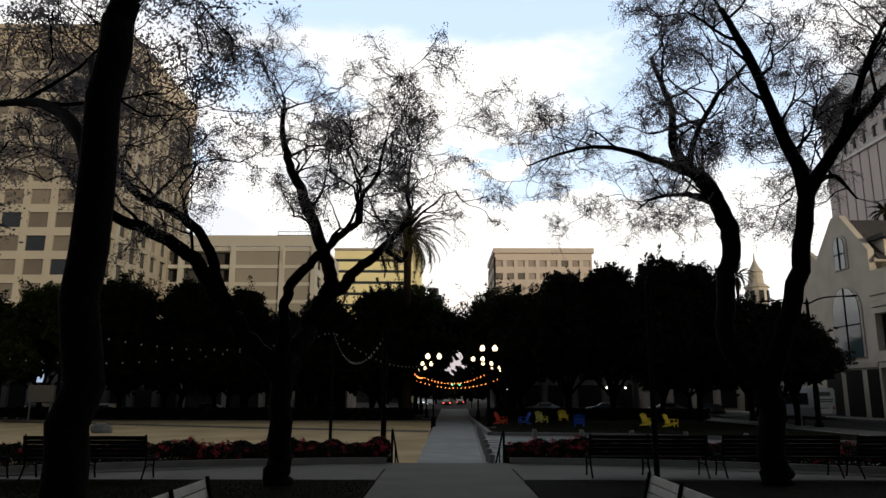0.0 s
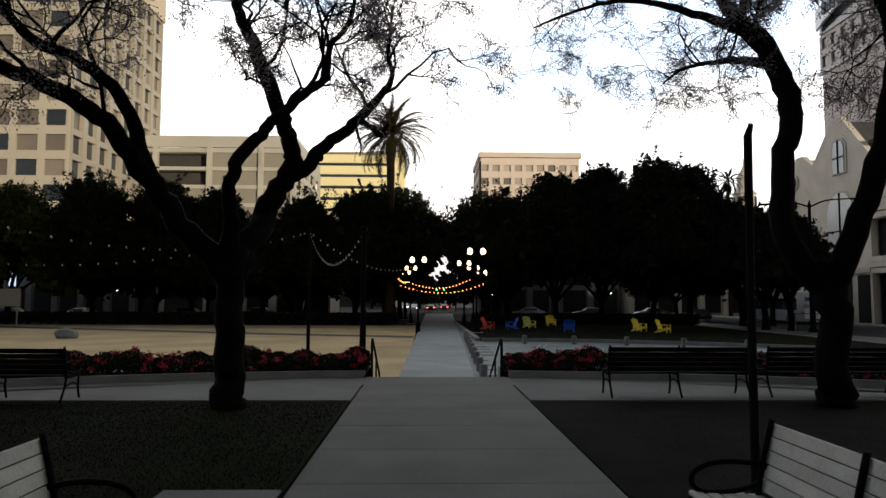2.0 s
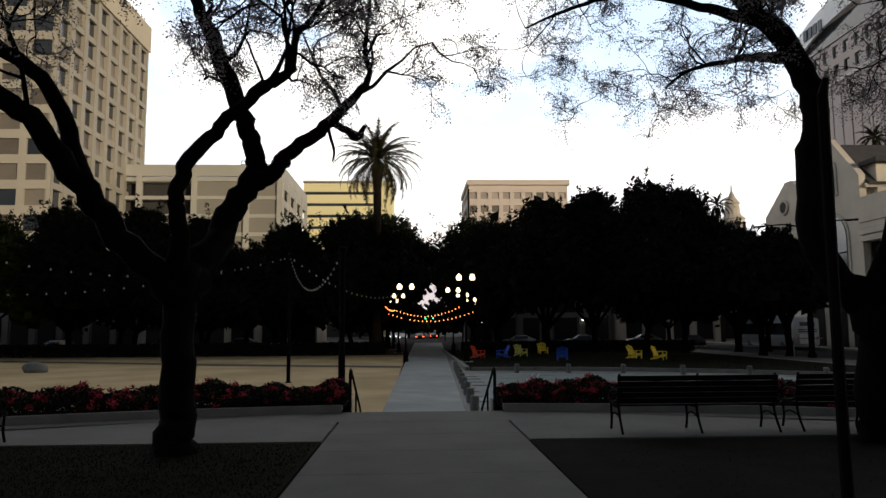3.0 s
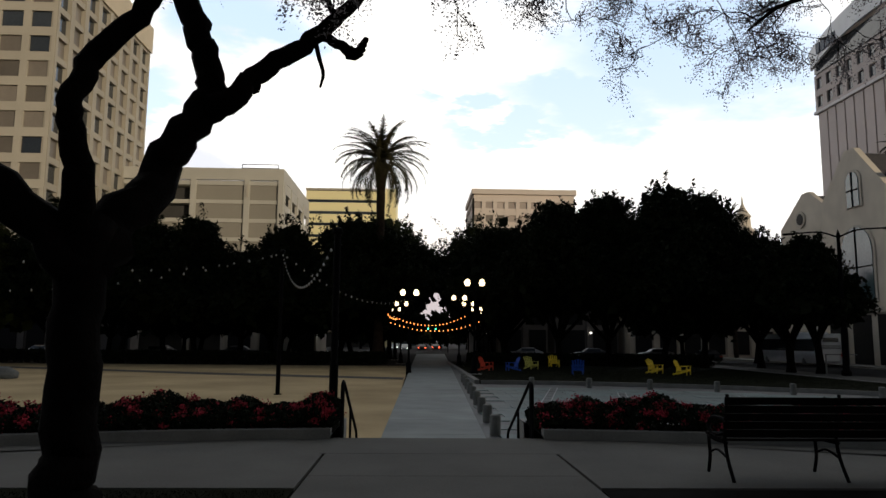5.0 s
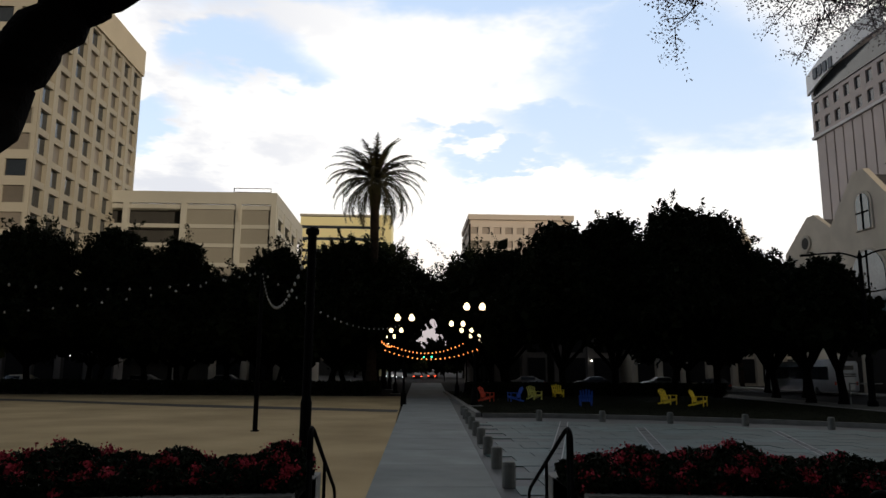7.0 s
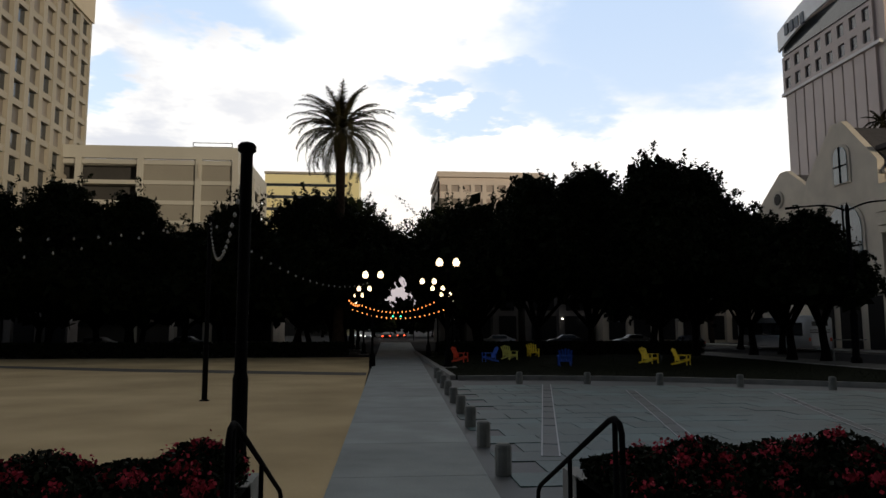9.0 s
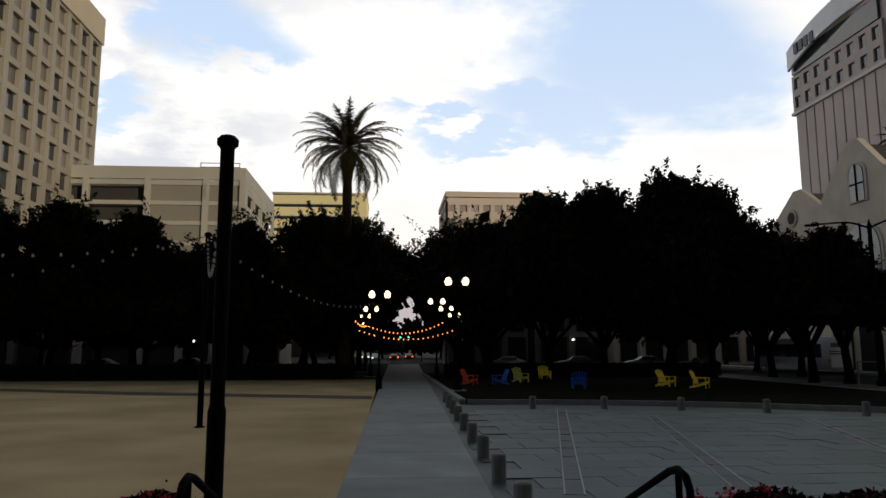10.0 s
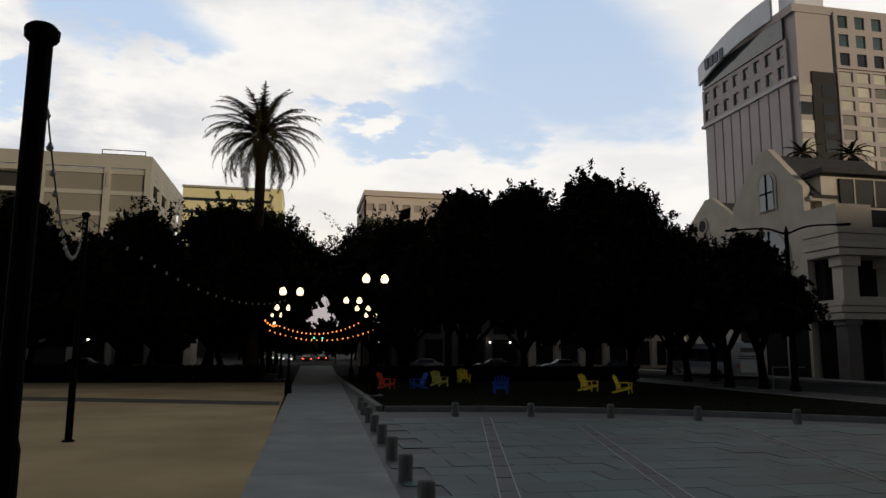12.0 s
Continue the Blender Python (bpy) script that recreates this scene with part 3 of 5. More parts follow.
for k in range(n + 1):
    a = k / n
    x, y, lo, hi = X - 0.5 - 1.3 * math.sin(a * 2.6), Y0 + 7 + a * 28.6, 74.6 - 4.6 * a ** 1.6, 80.0 - 5.0 * a ** 1.5
    rows.append([bm.verts.new(v) for v in ((x, y, lo), (x, y, hi), (x + 0.6, y, hi), (x + 0.6, y, lo))])
for a, b in zip(rows, rows[1:]):
    for q in range(4):
        bm.faces.new((a[q], b[q], b[(q + 1) % 4], a[(q + 1) % 4]))
bm.faces.new(rows[0])
bm.faces.new(rows[-1][::-1])
part("sign_panel", bm, SIGN_WHITE, grey, "curved white sign panel")
for k, yy in enumerate((28.5, 26.3, 24.2, 22.0)):
    part("sign_bar", fresh((X - 2.0, Y0 + yy - 0.75 + 2, 72.6, X - 1.1, Y0 + yy + 0.75 + 2, 75.2)), SIGN_DARK, grey, "dark bar on the sign")
# the bay is not cut in; a dark box paints its shadow
part("corner_bay_shade", fresh((X + 3.5, Y0 + 0.3, 0, X + 9.3, Y0 + 0.64, 60.5)), DEEP, grey, "dark strip standing for the corner bay's shade")
part("roof_box", fresh((X + 1, Y0 + 0.9, 75.2, X + 8, Y0 + 6, 79.5)), SIGN_WHITE, grey)

# mission-style bank: gabled ends on the street, banded base, dark tile roofs
bank = thing("bank_building", "pale stucco building with gables and dark tile roofs", "building")
BX = 44.2


def gable(y0, y1, eave, peak, x1, x0=BX):
    """A gabled wing with its ridge running away from the street."""
    mid = (y0 + y1) / 2
    bm = bmesh.new()
    prof = [(y0, -0.75), (y1, -0.75), (y1, eave), (mid + 0.8, peak), (mid - 0.8, peak), (y0, eave)]
    a, b = [bm.verts.new((x0, y, z)) for y, z in prof], [bm.verts.new((x0 + 0.7, y, z)) for y, z in prof]
    bm.faces.new(a[::-1])
    bm.faces.new(b)
    for i in range(6):
        bm.faces.new((a[i], a[(i + 1) % 6], b[(i + 1) % 6], b[i]))
    part("gable_wall", bm, STUCCO, bank)
    part("wing", fresh((x0 + 0.7, y0 + 0.5, -0.75, x1, y1 - 0.5, eave - 0.6)), STUCCO, bank)
    for s, ye in ((-1, y0), (1, y1)):
        bm = bmesh.new()
        q = []
        for x in (x0 + 0.72, x1):
            for up in (0.0, 0.25):
                q.append([bm.verts.new((x, ye + s * 0.5, eave - 1.1 + up)), bm.verts.new((x, mid, peak - 0.6 + up))])
        (a0, a1), (b0, b1), (c0, c1), (d0, d1) = q
        for f in ((a0, a1, c1, c0), (b0, d0, d1, b1), (a0, c0, d0, b0), (a1, b1, d1, c1), (a0, b0, b1, a1), (c0, c1, d1, d0)):
            bm.faces.new(f)
        part("roof", bm, ROOF_TILE, bank, "dark clay tile roof")
        part("eave", fresh((x0 + 0.4, ye + s * 0.1 - 0.3, eave - 1.35, x1, ye + s * 0.1 + 0.3, eave - 0.95)), STUCCO_TRIM, bank)


gable(73.6, 84.4, 16.6, 21.4, 56)
gable(96.2, 110.0, 17.8, 22.0, 66, 53.0)
part("link", fresh((53.2, 84.0, -0.75, 66, 97.0, 15.6)), STUCCO, bank)
part("roof", fresh((52.8, 84.2, 15.6, 66, 96.6, 16.1)), ROOF_TILE, bank, "dark clay tile roof")


def arched(y, z, w, h, x, depth=0.5, parent=bank):
    """An arched window in a wall that faces the street."""
    out = [(-w / 2, 0), (w / 2, 0)] + [(w / 2 * math.cos(a), h - w / 2 + w / 2 * math.sin(a)) for a in (k * math.pi / 10 for k in range(11))]
    for nm, grow, mat, x0 in (("window_surround", 0.35, STUCCO_TRIM, x - 0.12), ("window", 0.0, GLASS_BLUE, x - 0.2)):
        bm = bmesh.new()
        sc = (w + 2 * grow) / w
        a = [bm.verts.new((x0, y + u * sc, z + v * (1 + grow / h) - grow * 0.3)) for u, v in out]
        b = [bm.verts.new((x + 0.05, y + u * sc, z + v * (1 + grow / h) - grow * 0.3)) for u, v in out]
        bm.faces.new(a)
        bm.faces.new(b[::-1])
        for i in range(len(out)):
            bm.faces.new((a[i], b[i], b[(i + 1) % len(out)], a[(i + 1) % len(out)]))
        part(nm, bm, mat, parent)
    part("mullion", fresh((x - 0.28, y - 0.06, z, x - 0.2, y + 0.06, z + h), (x - 0.28, y - w / 2, z + h * 0.45, x - 0.2, y + w / 2, z + h * 0.45 + 0.12)), IRON, parent)


arched(78.5, 15.3, 2.0, 3.6, BX)
arched(78.5, 5.6, 5.0, 7.6, BX)
# round window of the rear gable
bm = bmesh.new()
tube(bm, [(52.8, 104.4, 18.5), (53.05, 104.4, 18.5)], [1.15, 1.15], 20)
oculus = part("oculus_surround", bm, STUCCO_TRIM, bank)
bm = bmesh.new()
tube(bm, [(52.74, 104.4, 18.5), (52.82, 104.4, 18.5)], [0.78, 0.78], 20)
part("oculus", bm, ARCADE, bank, "small round dark window")
# open ground floor along the street under a moulded belt
for y0, y1 in ((74.0, 76.0), (77.0, 80.0), (81.0, 84.0)):
    part("opening", fresh((BX - 0.06, y0, -0.55, BX + 0.02, y1, 4.3)), ARCADE, bank, "dark glazed opening")
part("belt", fresh((BX - 0.22, 73.7, 4.5, BX - 0.01, 84.3, 5.0)), STUCCO_TRIM, bank)
# street front: arcade below, banded storey with bays, set-back attic
part("arcade_wall", fresh((BX + 0.8, 72.9, -0.75, 100, 73.5, 4.4)), ARCADE, bank)
for k in range(8):
    x = BX + 0.2 + k * 4.4
    # same stucco as the piers above, painted darker as if shaded
    part("pillar", fresh((x, 69.6, -0.75, x + 1.25, 70.9, 4.4), (x - 0.15, 69.45, 3.9, x + 1.4, 71.0, 4.4)), SHADED_TAUPE, bank, "stucco pillar with shade in its colour")
for k, z in enumerate((4.4, 5.0, 5.55)):
    part("band", fresh((BX - 0.2 - 0.1 * (k % 2), 69.4 + 0.1 * (k % 2), z, 100, 73.5, z + 0.5)), STUCCO, bank)
part("storey_wall", fresh((BX + 0.8, 72.4, 6.05, 100, 73.5, 9.8)), ARCADE, bank, "dark recessed glazing")
for k in range(8):
    x = BX + 0.2 + k * 4.4
    part("pier", fresh((x, 69.7, 6.05, x + 1.5, 70.9, 9.4), (x - 0.2, 69.55, 8.9, x + 1.7, 71.0, 9.8)), STUCCO, bank)
    part("window_ledge", fresh((x + 1.5, 69.9, 6.05, x + 4.4, 70.7, 6.35)), STUCCO_TRIM, bank)
for k, z in enumerate((9.8, 10.45, 11.05, 11.65)):
    part("band", fresh((BX - 0.4 - 0.12 * (k % 2), 69.2 - 0.12 * (k % 2), z, 100, 73.5, z + 0.55)), STUCCO, bank)
bm = bmesh.new()
q = [bm.verts.new(v) for v in ((BX + 3, 69.2, 12.2), (100, 69.2, 12.2), (100, 73.0, 14.6), (BX + 5, 73.0, 14.6))]
bm.faces.new(q)
bmesh.ops.solidify(bm, geom=list(bm.faces), thickness=0.25)
part("roof", bm, ROOF_TILE, bank, "dark clay tile roof")
part("parapet", fresh((BX - 0.3, 69.4, 12.2, BX + 3.2, 73.6, 14.2)), STUCCO, bank)
part("attic", fresh((BX + 1.6, 73.2, 12.2, 62, 75.4, 18.0)), STUCCO, bank)
part("attic_window", fresh((BX + 3.4, 73.0, 14.9, 54.5, 73.22, 17.4)), ARCADE, bank, "dark attic window band")
part("attic_eave", fresh((BX + 1.0, 72.2, 17.7, 63, 75.0, 18.15)), ROOF_TILE, bank)
for k in range(4):
    part("mullion", fresh((BX + 4.8 + k * 2.1, 72.92, 14.9, BX + 4.95 + k * 2.1, 73.0, 17.4)), STUCCO_TRIM, bank)

# church tower with lantern, far beyond the trees
church = thing("church_tower", "pale stone church tower with a tiered lantern", "church")
bm = bmesh.new()
lathe(bm, [(6.0, -0.75), (6.0, 18.0), (6.4, 18.3), (3.4, 21.0), (2.4, 21.2), (2.4, 25.0), (2.8, 25.2), (1.7, 26.2), (1.5, 28.5), (1.8, 28.7), (0.9, 30.0), (0.25, 31.4), (0.08, 33.2)], 12)
ob = part("tower", bm, STUCCO, church)
for a in range(8):
    part("window", fresh((2.2, -0.45, 22.0, 2.55, 0.45, 24.4)), GLASS, church).matrix_basis = pose(0, 0, 0, 0, 0, a * 45)
church.matrix_basis = pose(70.5, 159, 0)

# low shop fronts behind the far trees
def shop(x0, x1, y, depth, tall, wall, label):
    b = thing("shop_front", label, "building", group="low buildings")
    part("wall", fresh((x0, y + 0.3, -0.75, x1, y + depth, tall)), wall, b)
    part("cornice", fresh((x0 - 0.3, y - 0.25, tall - 0.5, x1 + 0.3, y + depth, tall + 0.3)), wall, b)
    n = max(2, int((x1 - x0) / 3.4))
    w = (x1 - x0) / n
    for k in range(n):
        x = x0 + k * w
        part("pilaster", fresh((x, y, -0.75, x + 0.7, y + 0.32, tall - 0.5)), wall, b)
        part("shop_window", fresh((x + 1.0, y + 0.12, -0.3, x + w - 0.3, y + 0.34, 3.2)), ARCADE, b)
        if tall > 6:
            part("window", fresh((x + 1.2, y + 0.18, 4.0, x + w - 0.6, y + 0.34, 5.9)), ARCADE, b)
    return b


shop(-28, -14.5, 112, 12, 6.6, STUCCO, "pale low building behind the trees")
shop(8.5, 20, 118, 12, 7.5, SHADED_TAUPE, "dusky rose low building behind the trees")
shop(21, 31, 118, 12, 7.0, SHADED_TAUPE, "low building with pilasters in shaded taupe")
shop(32, 62, 116, 10, 8.8, STUCCO, "pale two-storey building with pilasters")
shop(-60, -36, 100, 3, 6.2, SHADED_TAUPE, "dim low annex beside the office tower")
t = thing("blade_sign", "pale blue lit blade sign on a wall", "sign")
part("panel", fresh((-54.65, 98.6, 3.2, -53.75, 98.75, 5.8), bevel=0.04), BLADE, t)
part("bracket", fresh((-54.25, 98.74, 4.8, -54.15, 100.0, 4.95)), IRON, t)
# unseen row behind the walker, added to keep the low sun off the park
blocker = thing("city_block", "unseen building row added to shade the park", "building")
part("body", fresh((-140, -120, -0.75, 420, -95, 33)), TAN, blocker)

# ---- trees ----
def crown_points(rng, lobes, count):
    """Leaf places in the outer shells of overlapping lobes."""
    lob = np.array(lobes, float)
    weight = lob[:, 3] ** 2
    which = rng.choice(len(lob), count, p=weight / weight.sum())
    d = rng.normal(size=(count, 3))
    d /= np.linalg.norm(d, axis=1, keepdims=True)
    d[:, 2] = np.where(d[:, 2] < -0.35, -d[:, 2], d[:, 2])
    ripple = 1 + 0.15 * np.sin(d[:, 0] * 8 + which) * np.sin(d[:, 1] * 7 + 2 * which) + 0.12 * np.sin(d[:, 2] * 12 + which) * np.cos(d[:, 0] * 13 + which)
    r = lob[which, 3] * ripple * (0.55 + 0.47 * rng.random(count) ** 0.6)
    return lob[which, :3] + d * r[:, None] * np.array([1, 1, 0.8])


def park_tree(x, y, base, top, spread, seed, label, leaf=OAK_LEAF, count=32000, size=0.14, skirt=2.9):
    """A broad evergreen: trunk, limbs and a dense crown of lobes that hangs to head height; pruned over the path."""
    rng = np.random.default_rng(seed)
    t = thing("tree", label, "tree", group="park trees")
    h = top - base
    fork = base + 2.3
    lean = rng.normal(size=2) * 0.2
    bm = bmesh.new()
    sp = spline([(x, y, base - 0.1, 0.40), (x + 0.03, y, base + 0.5, 0.28), (x + lean[0] * .5, y + lean[1] * .5, base + 1.4, 0.24), (x + lean[0], y + lean[1], fork, 0.22)], 3)
    tube(bm, sp, [p[3] for p in sp], 9)
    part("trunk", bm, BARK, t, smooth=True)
    lobes = []
    for ring, n, reach, low, high, rad in ((0, 8, 0.78, 0.0, 0.22, 0.36), (1, 6, 0.50, 0.28, 0.62, 0.40), (2, 3, 0.22, 0.70, 0.90, 0.36)):
        for k in range(n):
            a = 2 * math.pi * (k + 0.6 * rng.random()) / n + ring
            lr = spread * rad * rng.uniform(0.85, 1.15)
            lo, hi = base + skirt + lr * 0.5, top - lr * 0.75
            lz = lo + (hi - lo) * rng.uniform(low, high)
            c = (x + lean[0] + math.cos(a) * spread * reach * rng.uniform(0.8, 1.1), y + lean[1] + math.sin(a) * spread * reach * rng.uniform(0.8, 1.1), lz)
            lobes.append((*c, lr))
            if ring < 2 and k % 2 == 0:
                b2 = bmesh.new()
                mid = ((x + lean[0] + c[0]) / 2 + rng.normal() * .3, (y + lean[1] + c[1]) / 2, (fork + c[2]) / 2 + 0.4)
                sp = spline([(x + lean[0], y + lean[1], fork - 0.3, 0.17), (*mid, 0.10), (*c, 0.03)], 4)
                tube(b2, sp, [max(p[3], 0.02) for p in sp], 6)
                part("limb", b2, BARK, t, smooth=True)
    lobes.append((x + lean[0] * 2, y + lean[1] * 2, top - spread * 0.34, spread * 0.40))
    pts = crown_points(rng, lobes, count)
    tips = crown_points(rng, lobes, 300 if count > 10000 else 80)
    mid = np.array([x, y, base + h * 0.55])
    sprays = []
    for p in tips:
        out = (p - mid) / np.linalg.norm(p - mid) + rng.normal(size=3) * 0.25
        reach = spread * rng.uniform(0.06, 0.27)
        for s in np.linspace(0, 1.0, 46):
            sprays.append(p + out * s * reach + rng.normal(size=3) * (0.21 - 0.12 * s))
    pts = np.vstack([pts, np.array(sprays)])
    lob = np.array(lobes)
    which = rng.integers(0, len(lob), 4200)
    core = lob[which, :3] + rng.normal(size=(4200, 3)) * lob[which, 3:4] * 0.28

    def pruned(p):
        along = np.maximum(p[:, 1] - 15, 1)
        axis = -0.33 + 0.029 * along
        ragged = rng.normal(size=len(p)) * 0.004
        gap = (p[:, 1] < 150) & (np.abs(p[:, 0] - axis) < (0.0175 + 1.5 * ragged) * along) & (p[:, 2] < 1.5 + (0.080 + ragged) * along)
        over_path = gap | (p[:, 1] < 112) & (p[:, 0] > -2.2 - 0.05 * np.maximum(p[:, 1] - 62, 0)) & (p[:, 0] < 4.6 + 0.19 * np.maximum(p[:, 1] - 62, 0)) & (p[:, 2] < 5.2 + 0.01 * np.maximum(p[:, 1] - 62, 0))
        return p[~over_path]

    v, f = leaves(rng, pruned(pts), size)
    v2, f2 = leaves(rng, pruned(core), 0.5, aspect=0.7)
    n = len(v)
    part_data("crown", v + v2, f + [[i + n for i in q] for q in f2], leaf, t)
    return t


DARKTREE = "broad evergreen tree with a dense dark crown"
for k, (x, y, top, spread) in enumerate((
        (7.6, 70, 11.3, 5.4), (11.2, 66, 12.5, 5.4), (15.2, 66, 13.5, 5.2), (18.6, 63, 13.3, 5.2), (22.2, 64, 13.2, 4.8),
        (27.6, 66, 10.2, 5.0), (32.2, 70, 9.2, 4.8), (36.0, 84, 9.8, 4.6), (-7.0, 71, 11.8, 5.6), (-12.0, 71, 11.2, 5.8), (-15.8, 73, 8.8, 4.6), (-19.5, 72, 11.9, 4.7), (-22.8, 74, 11.2, 4.2), (-25.4, 71, 12.8, 5.2),
        (-31.0, 71, 12.8, 6.4), (-38.2, 70, 12.0, 6.4), (-45.5, 70, 12.0, 6.6), (25.8, 58, 7.8, 4.0), (26.9, 56.2, 8.4, 2.9))):
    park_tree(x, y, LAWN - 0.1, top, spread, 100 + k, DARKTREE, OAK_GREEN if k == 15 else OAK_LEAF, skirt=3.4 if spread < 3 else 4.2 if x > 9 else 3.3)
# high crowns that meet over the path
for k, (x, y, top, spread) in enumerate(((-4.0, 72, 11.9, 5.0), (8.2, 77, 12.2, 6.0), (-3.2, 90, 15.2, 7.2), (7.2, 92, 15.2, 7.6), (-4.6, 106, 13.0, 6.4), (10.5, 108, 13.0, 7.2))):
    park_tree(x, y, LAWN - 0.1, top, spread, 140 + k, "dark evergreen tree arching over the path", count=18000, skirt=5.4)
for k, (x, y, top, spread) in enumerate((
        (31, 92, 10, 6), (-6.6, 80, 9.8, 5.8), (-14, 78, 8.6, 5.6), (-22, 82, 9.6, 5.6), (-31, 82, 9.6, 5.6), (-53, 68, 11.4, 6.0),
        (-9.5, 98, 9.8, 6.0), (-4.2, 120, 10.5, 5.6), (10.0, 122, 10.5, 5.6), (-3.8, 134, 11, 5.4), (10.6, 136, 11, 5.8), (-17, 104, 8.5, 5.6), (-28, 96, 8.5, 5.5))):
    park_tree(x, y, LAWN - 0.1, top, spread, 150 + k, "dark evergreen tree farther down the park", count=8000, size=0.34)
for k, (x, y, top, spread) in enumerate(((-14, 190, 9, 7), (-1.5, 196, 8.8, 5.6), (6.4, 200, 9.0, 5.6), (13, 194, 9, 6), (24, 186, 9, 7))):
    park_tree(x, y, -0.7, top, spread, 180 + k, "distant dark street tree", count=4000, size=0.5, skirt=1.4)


# ---- jacarandas ----
def jacaranda(limbs, seed, label, twig_from, foliage, spacing):
    """A forked, crooked tree: its limbs as given, then twigs and sparse ferny leaves."""
    rng = np.random.default_rng(seed)
    t = thing("tree", label, "tree", group="jacarandas")
    bm = bmesh.new()
    ends = []
    for nm, pts in limbs:
        sp = spline(pts, 5)
        sp = [np.array([*(p[:3] + rng.normal(size=3) * 0.15 * p[3]), p[3]]) for p in sp]
        if nm == "trunk":
            b2 = bmesh.new()
            tube(b2, sp, [p[3] for p in sp], 12)
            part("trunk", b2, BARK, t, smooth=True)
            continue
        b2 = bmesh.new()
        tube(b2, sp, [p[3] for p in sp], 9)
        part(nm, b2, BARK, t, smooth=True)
        if nm == "stub":
            continue
        L = len(sp)
        run = np.cumsum([0] + [np.linalg.norm(b[:3] - a[:3]) for a, b in zip(sp, sp[1:])])
        due = run[-1] * twig_from
        for i in range(1, L):
            if run[i] >= due or i == L - 1:
                due = max(due, run[i]) + spacing * rng.uniform(0.6, 1.4)
                d = sp[min(i + 1, L - 1)][:3] - sp[i - 1][:3]
                ends.append((sp[i][:3], d / (np.linalg.norm(d) + 1e-6), min(sp[i][3] * 0.55, 0.04), 1.0 if i < L - 1 else 1.1))
    leaf_pts = []

    def grow(p, d, r, length, depth):
        pts = [np.array([*p, r])]
        q, dd = np.array(p), np.array(d)
        steps = 5
        for k in range(steps):
            dd = dd + rng.normal(size=3) * 0.30 + np.array([0, 0, 0.05])
            dd /= np.linalg.norm(dd)
            q = q + dd * length / steps
            pts.append(np.array([*q, max(r * (1 - 0.75 * (k + 1) / steps), 0.007)]))
            if depth > 0 and k >= 1 and rng.random() < 0.72:
                side = rng.normal(size=3)
                nd = dd * 0.6 + side / np.linalg.norm(side) * 0.8
                grow(q, nd / np.linalg.norm(nd), r * 0.56, length * 0.62, depth - 1)
            if depth <= 1 and k >= 1:
                for s in range(foliage):
                    # one drooping frond of paired leaflets
                    out = rng.normal(size=3) * np.array([1, 1, 0.6]) + dd * 0.5 + np.array([0, 0, -0.25])
                    out *= rng.uniform(0.20, 0.38) / np.linalg.norm(out)
                    wing = np.cross(out, rng.normal(size=3))
                    wing *= 0.035 / np.linalg.norm(wing)
                    for u in np.linspace(0.1, 1.0, 6):
                        p0 = q + out * u - np.array([0, 0, 0.06 * u * u])
                        leaf_pts.append(p0 + wing)
                        leaf_pts.append(p0 - wing)
        tube(bm, pts, [x[3] for x in pts], 5, cap=False)

    for p, d, r, big in ends:
        side = rng.normal(size=3)
        side[2] = abs(side[2]) * 0.6
        nd = d * 0.8 + side / np.linalg.norm(side)
        grow(p, nd / np.linalg.norm(nd), r, 1.55 * big, 3)
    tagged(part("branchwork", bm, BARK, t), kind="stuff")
    v, f = leaves(rng, leaf_pts, 0.022, aspect=0.45)
    part_data("foliage", v, f, JACARANDA_LEAF, t, "sparse ferny grey-green leaves")
    return t


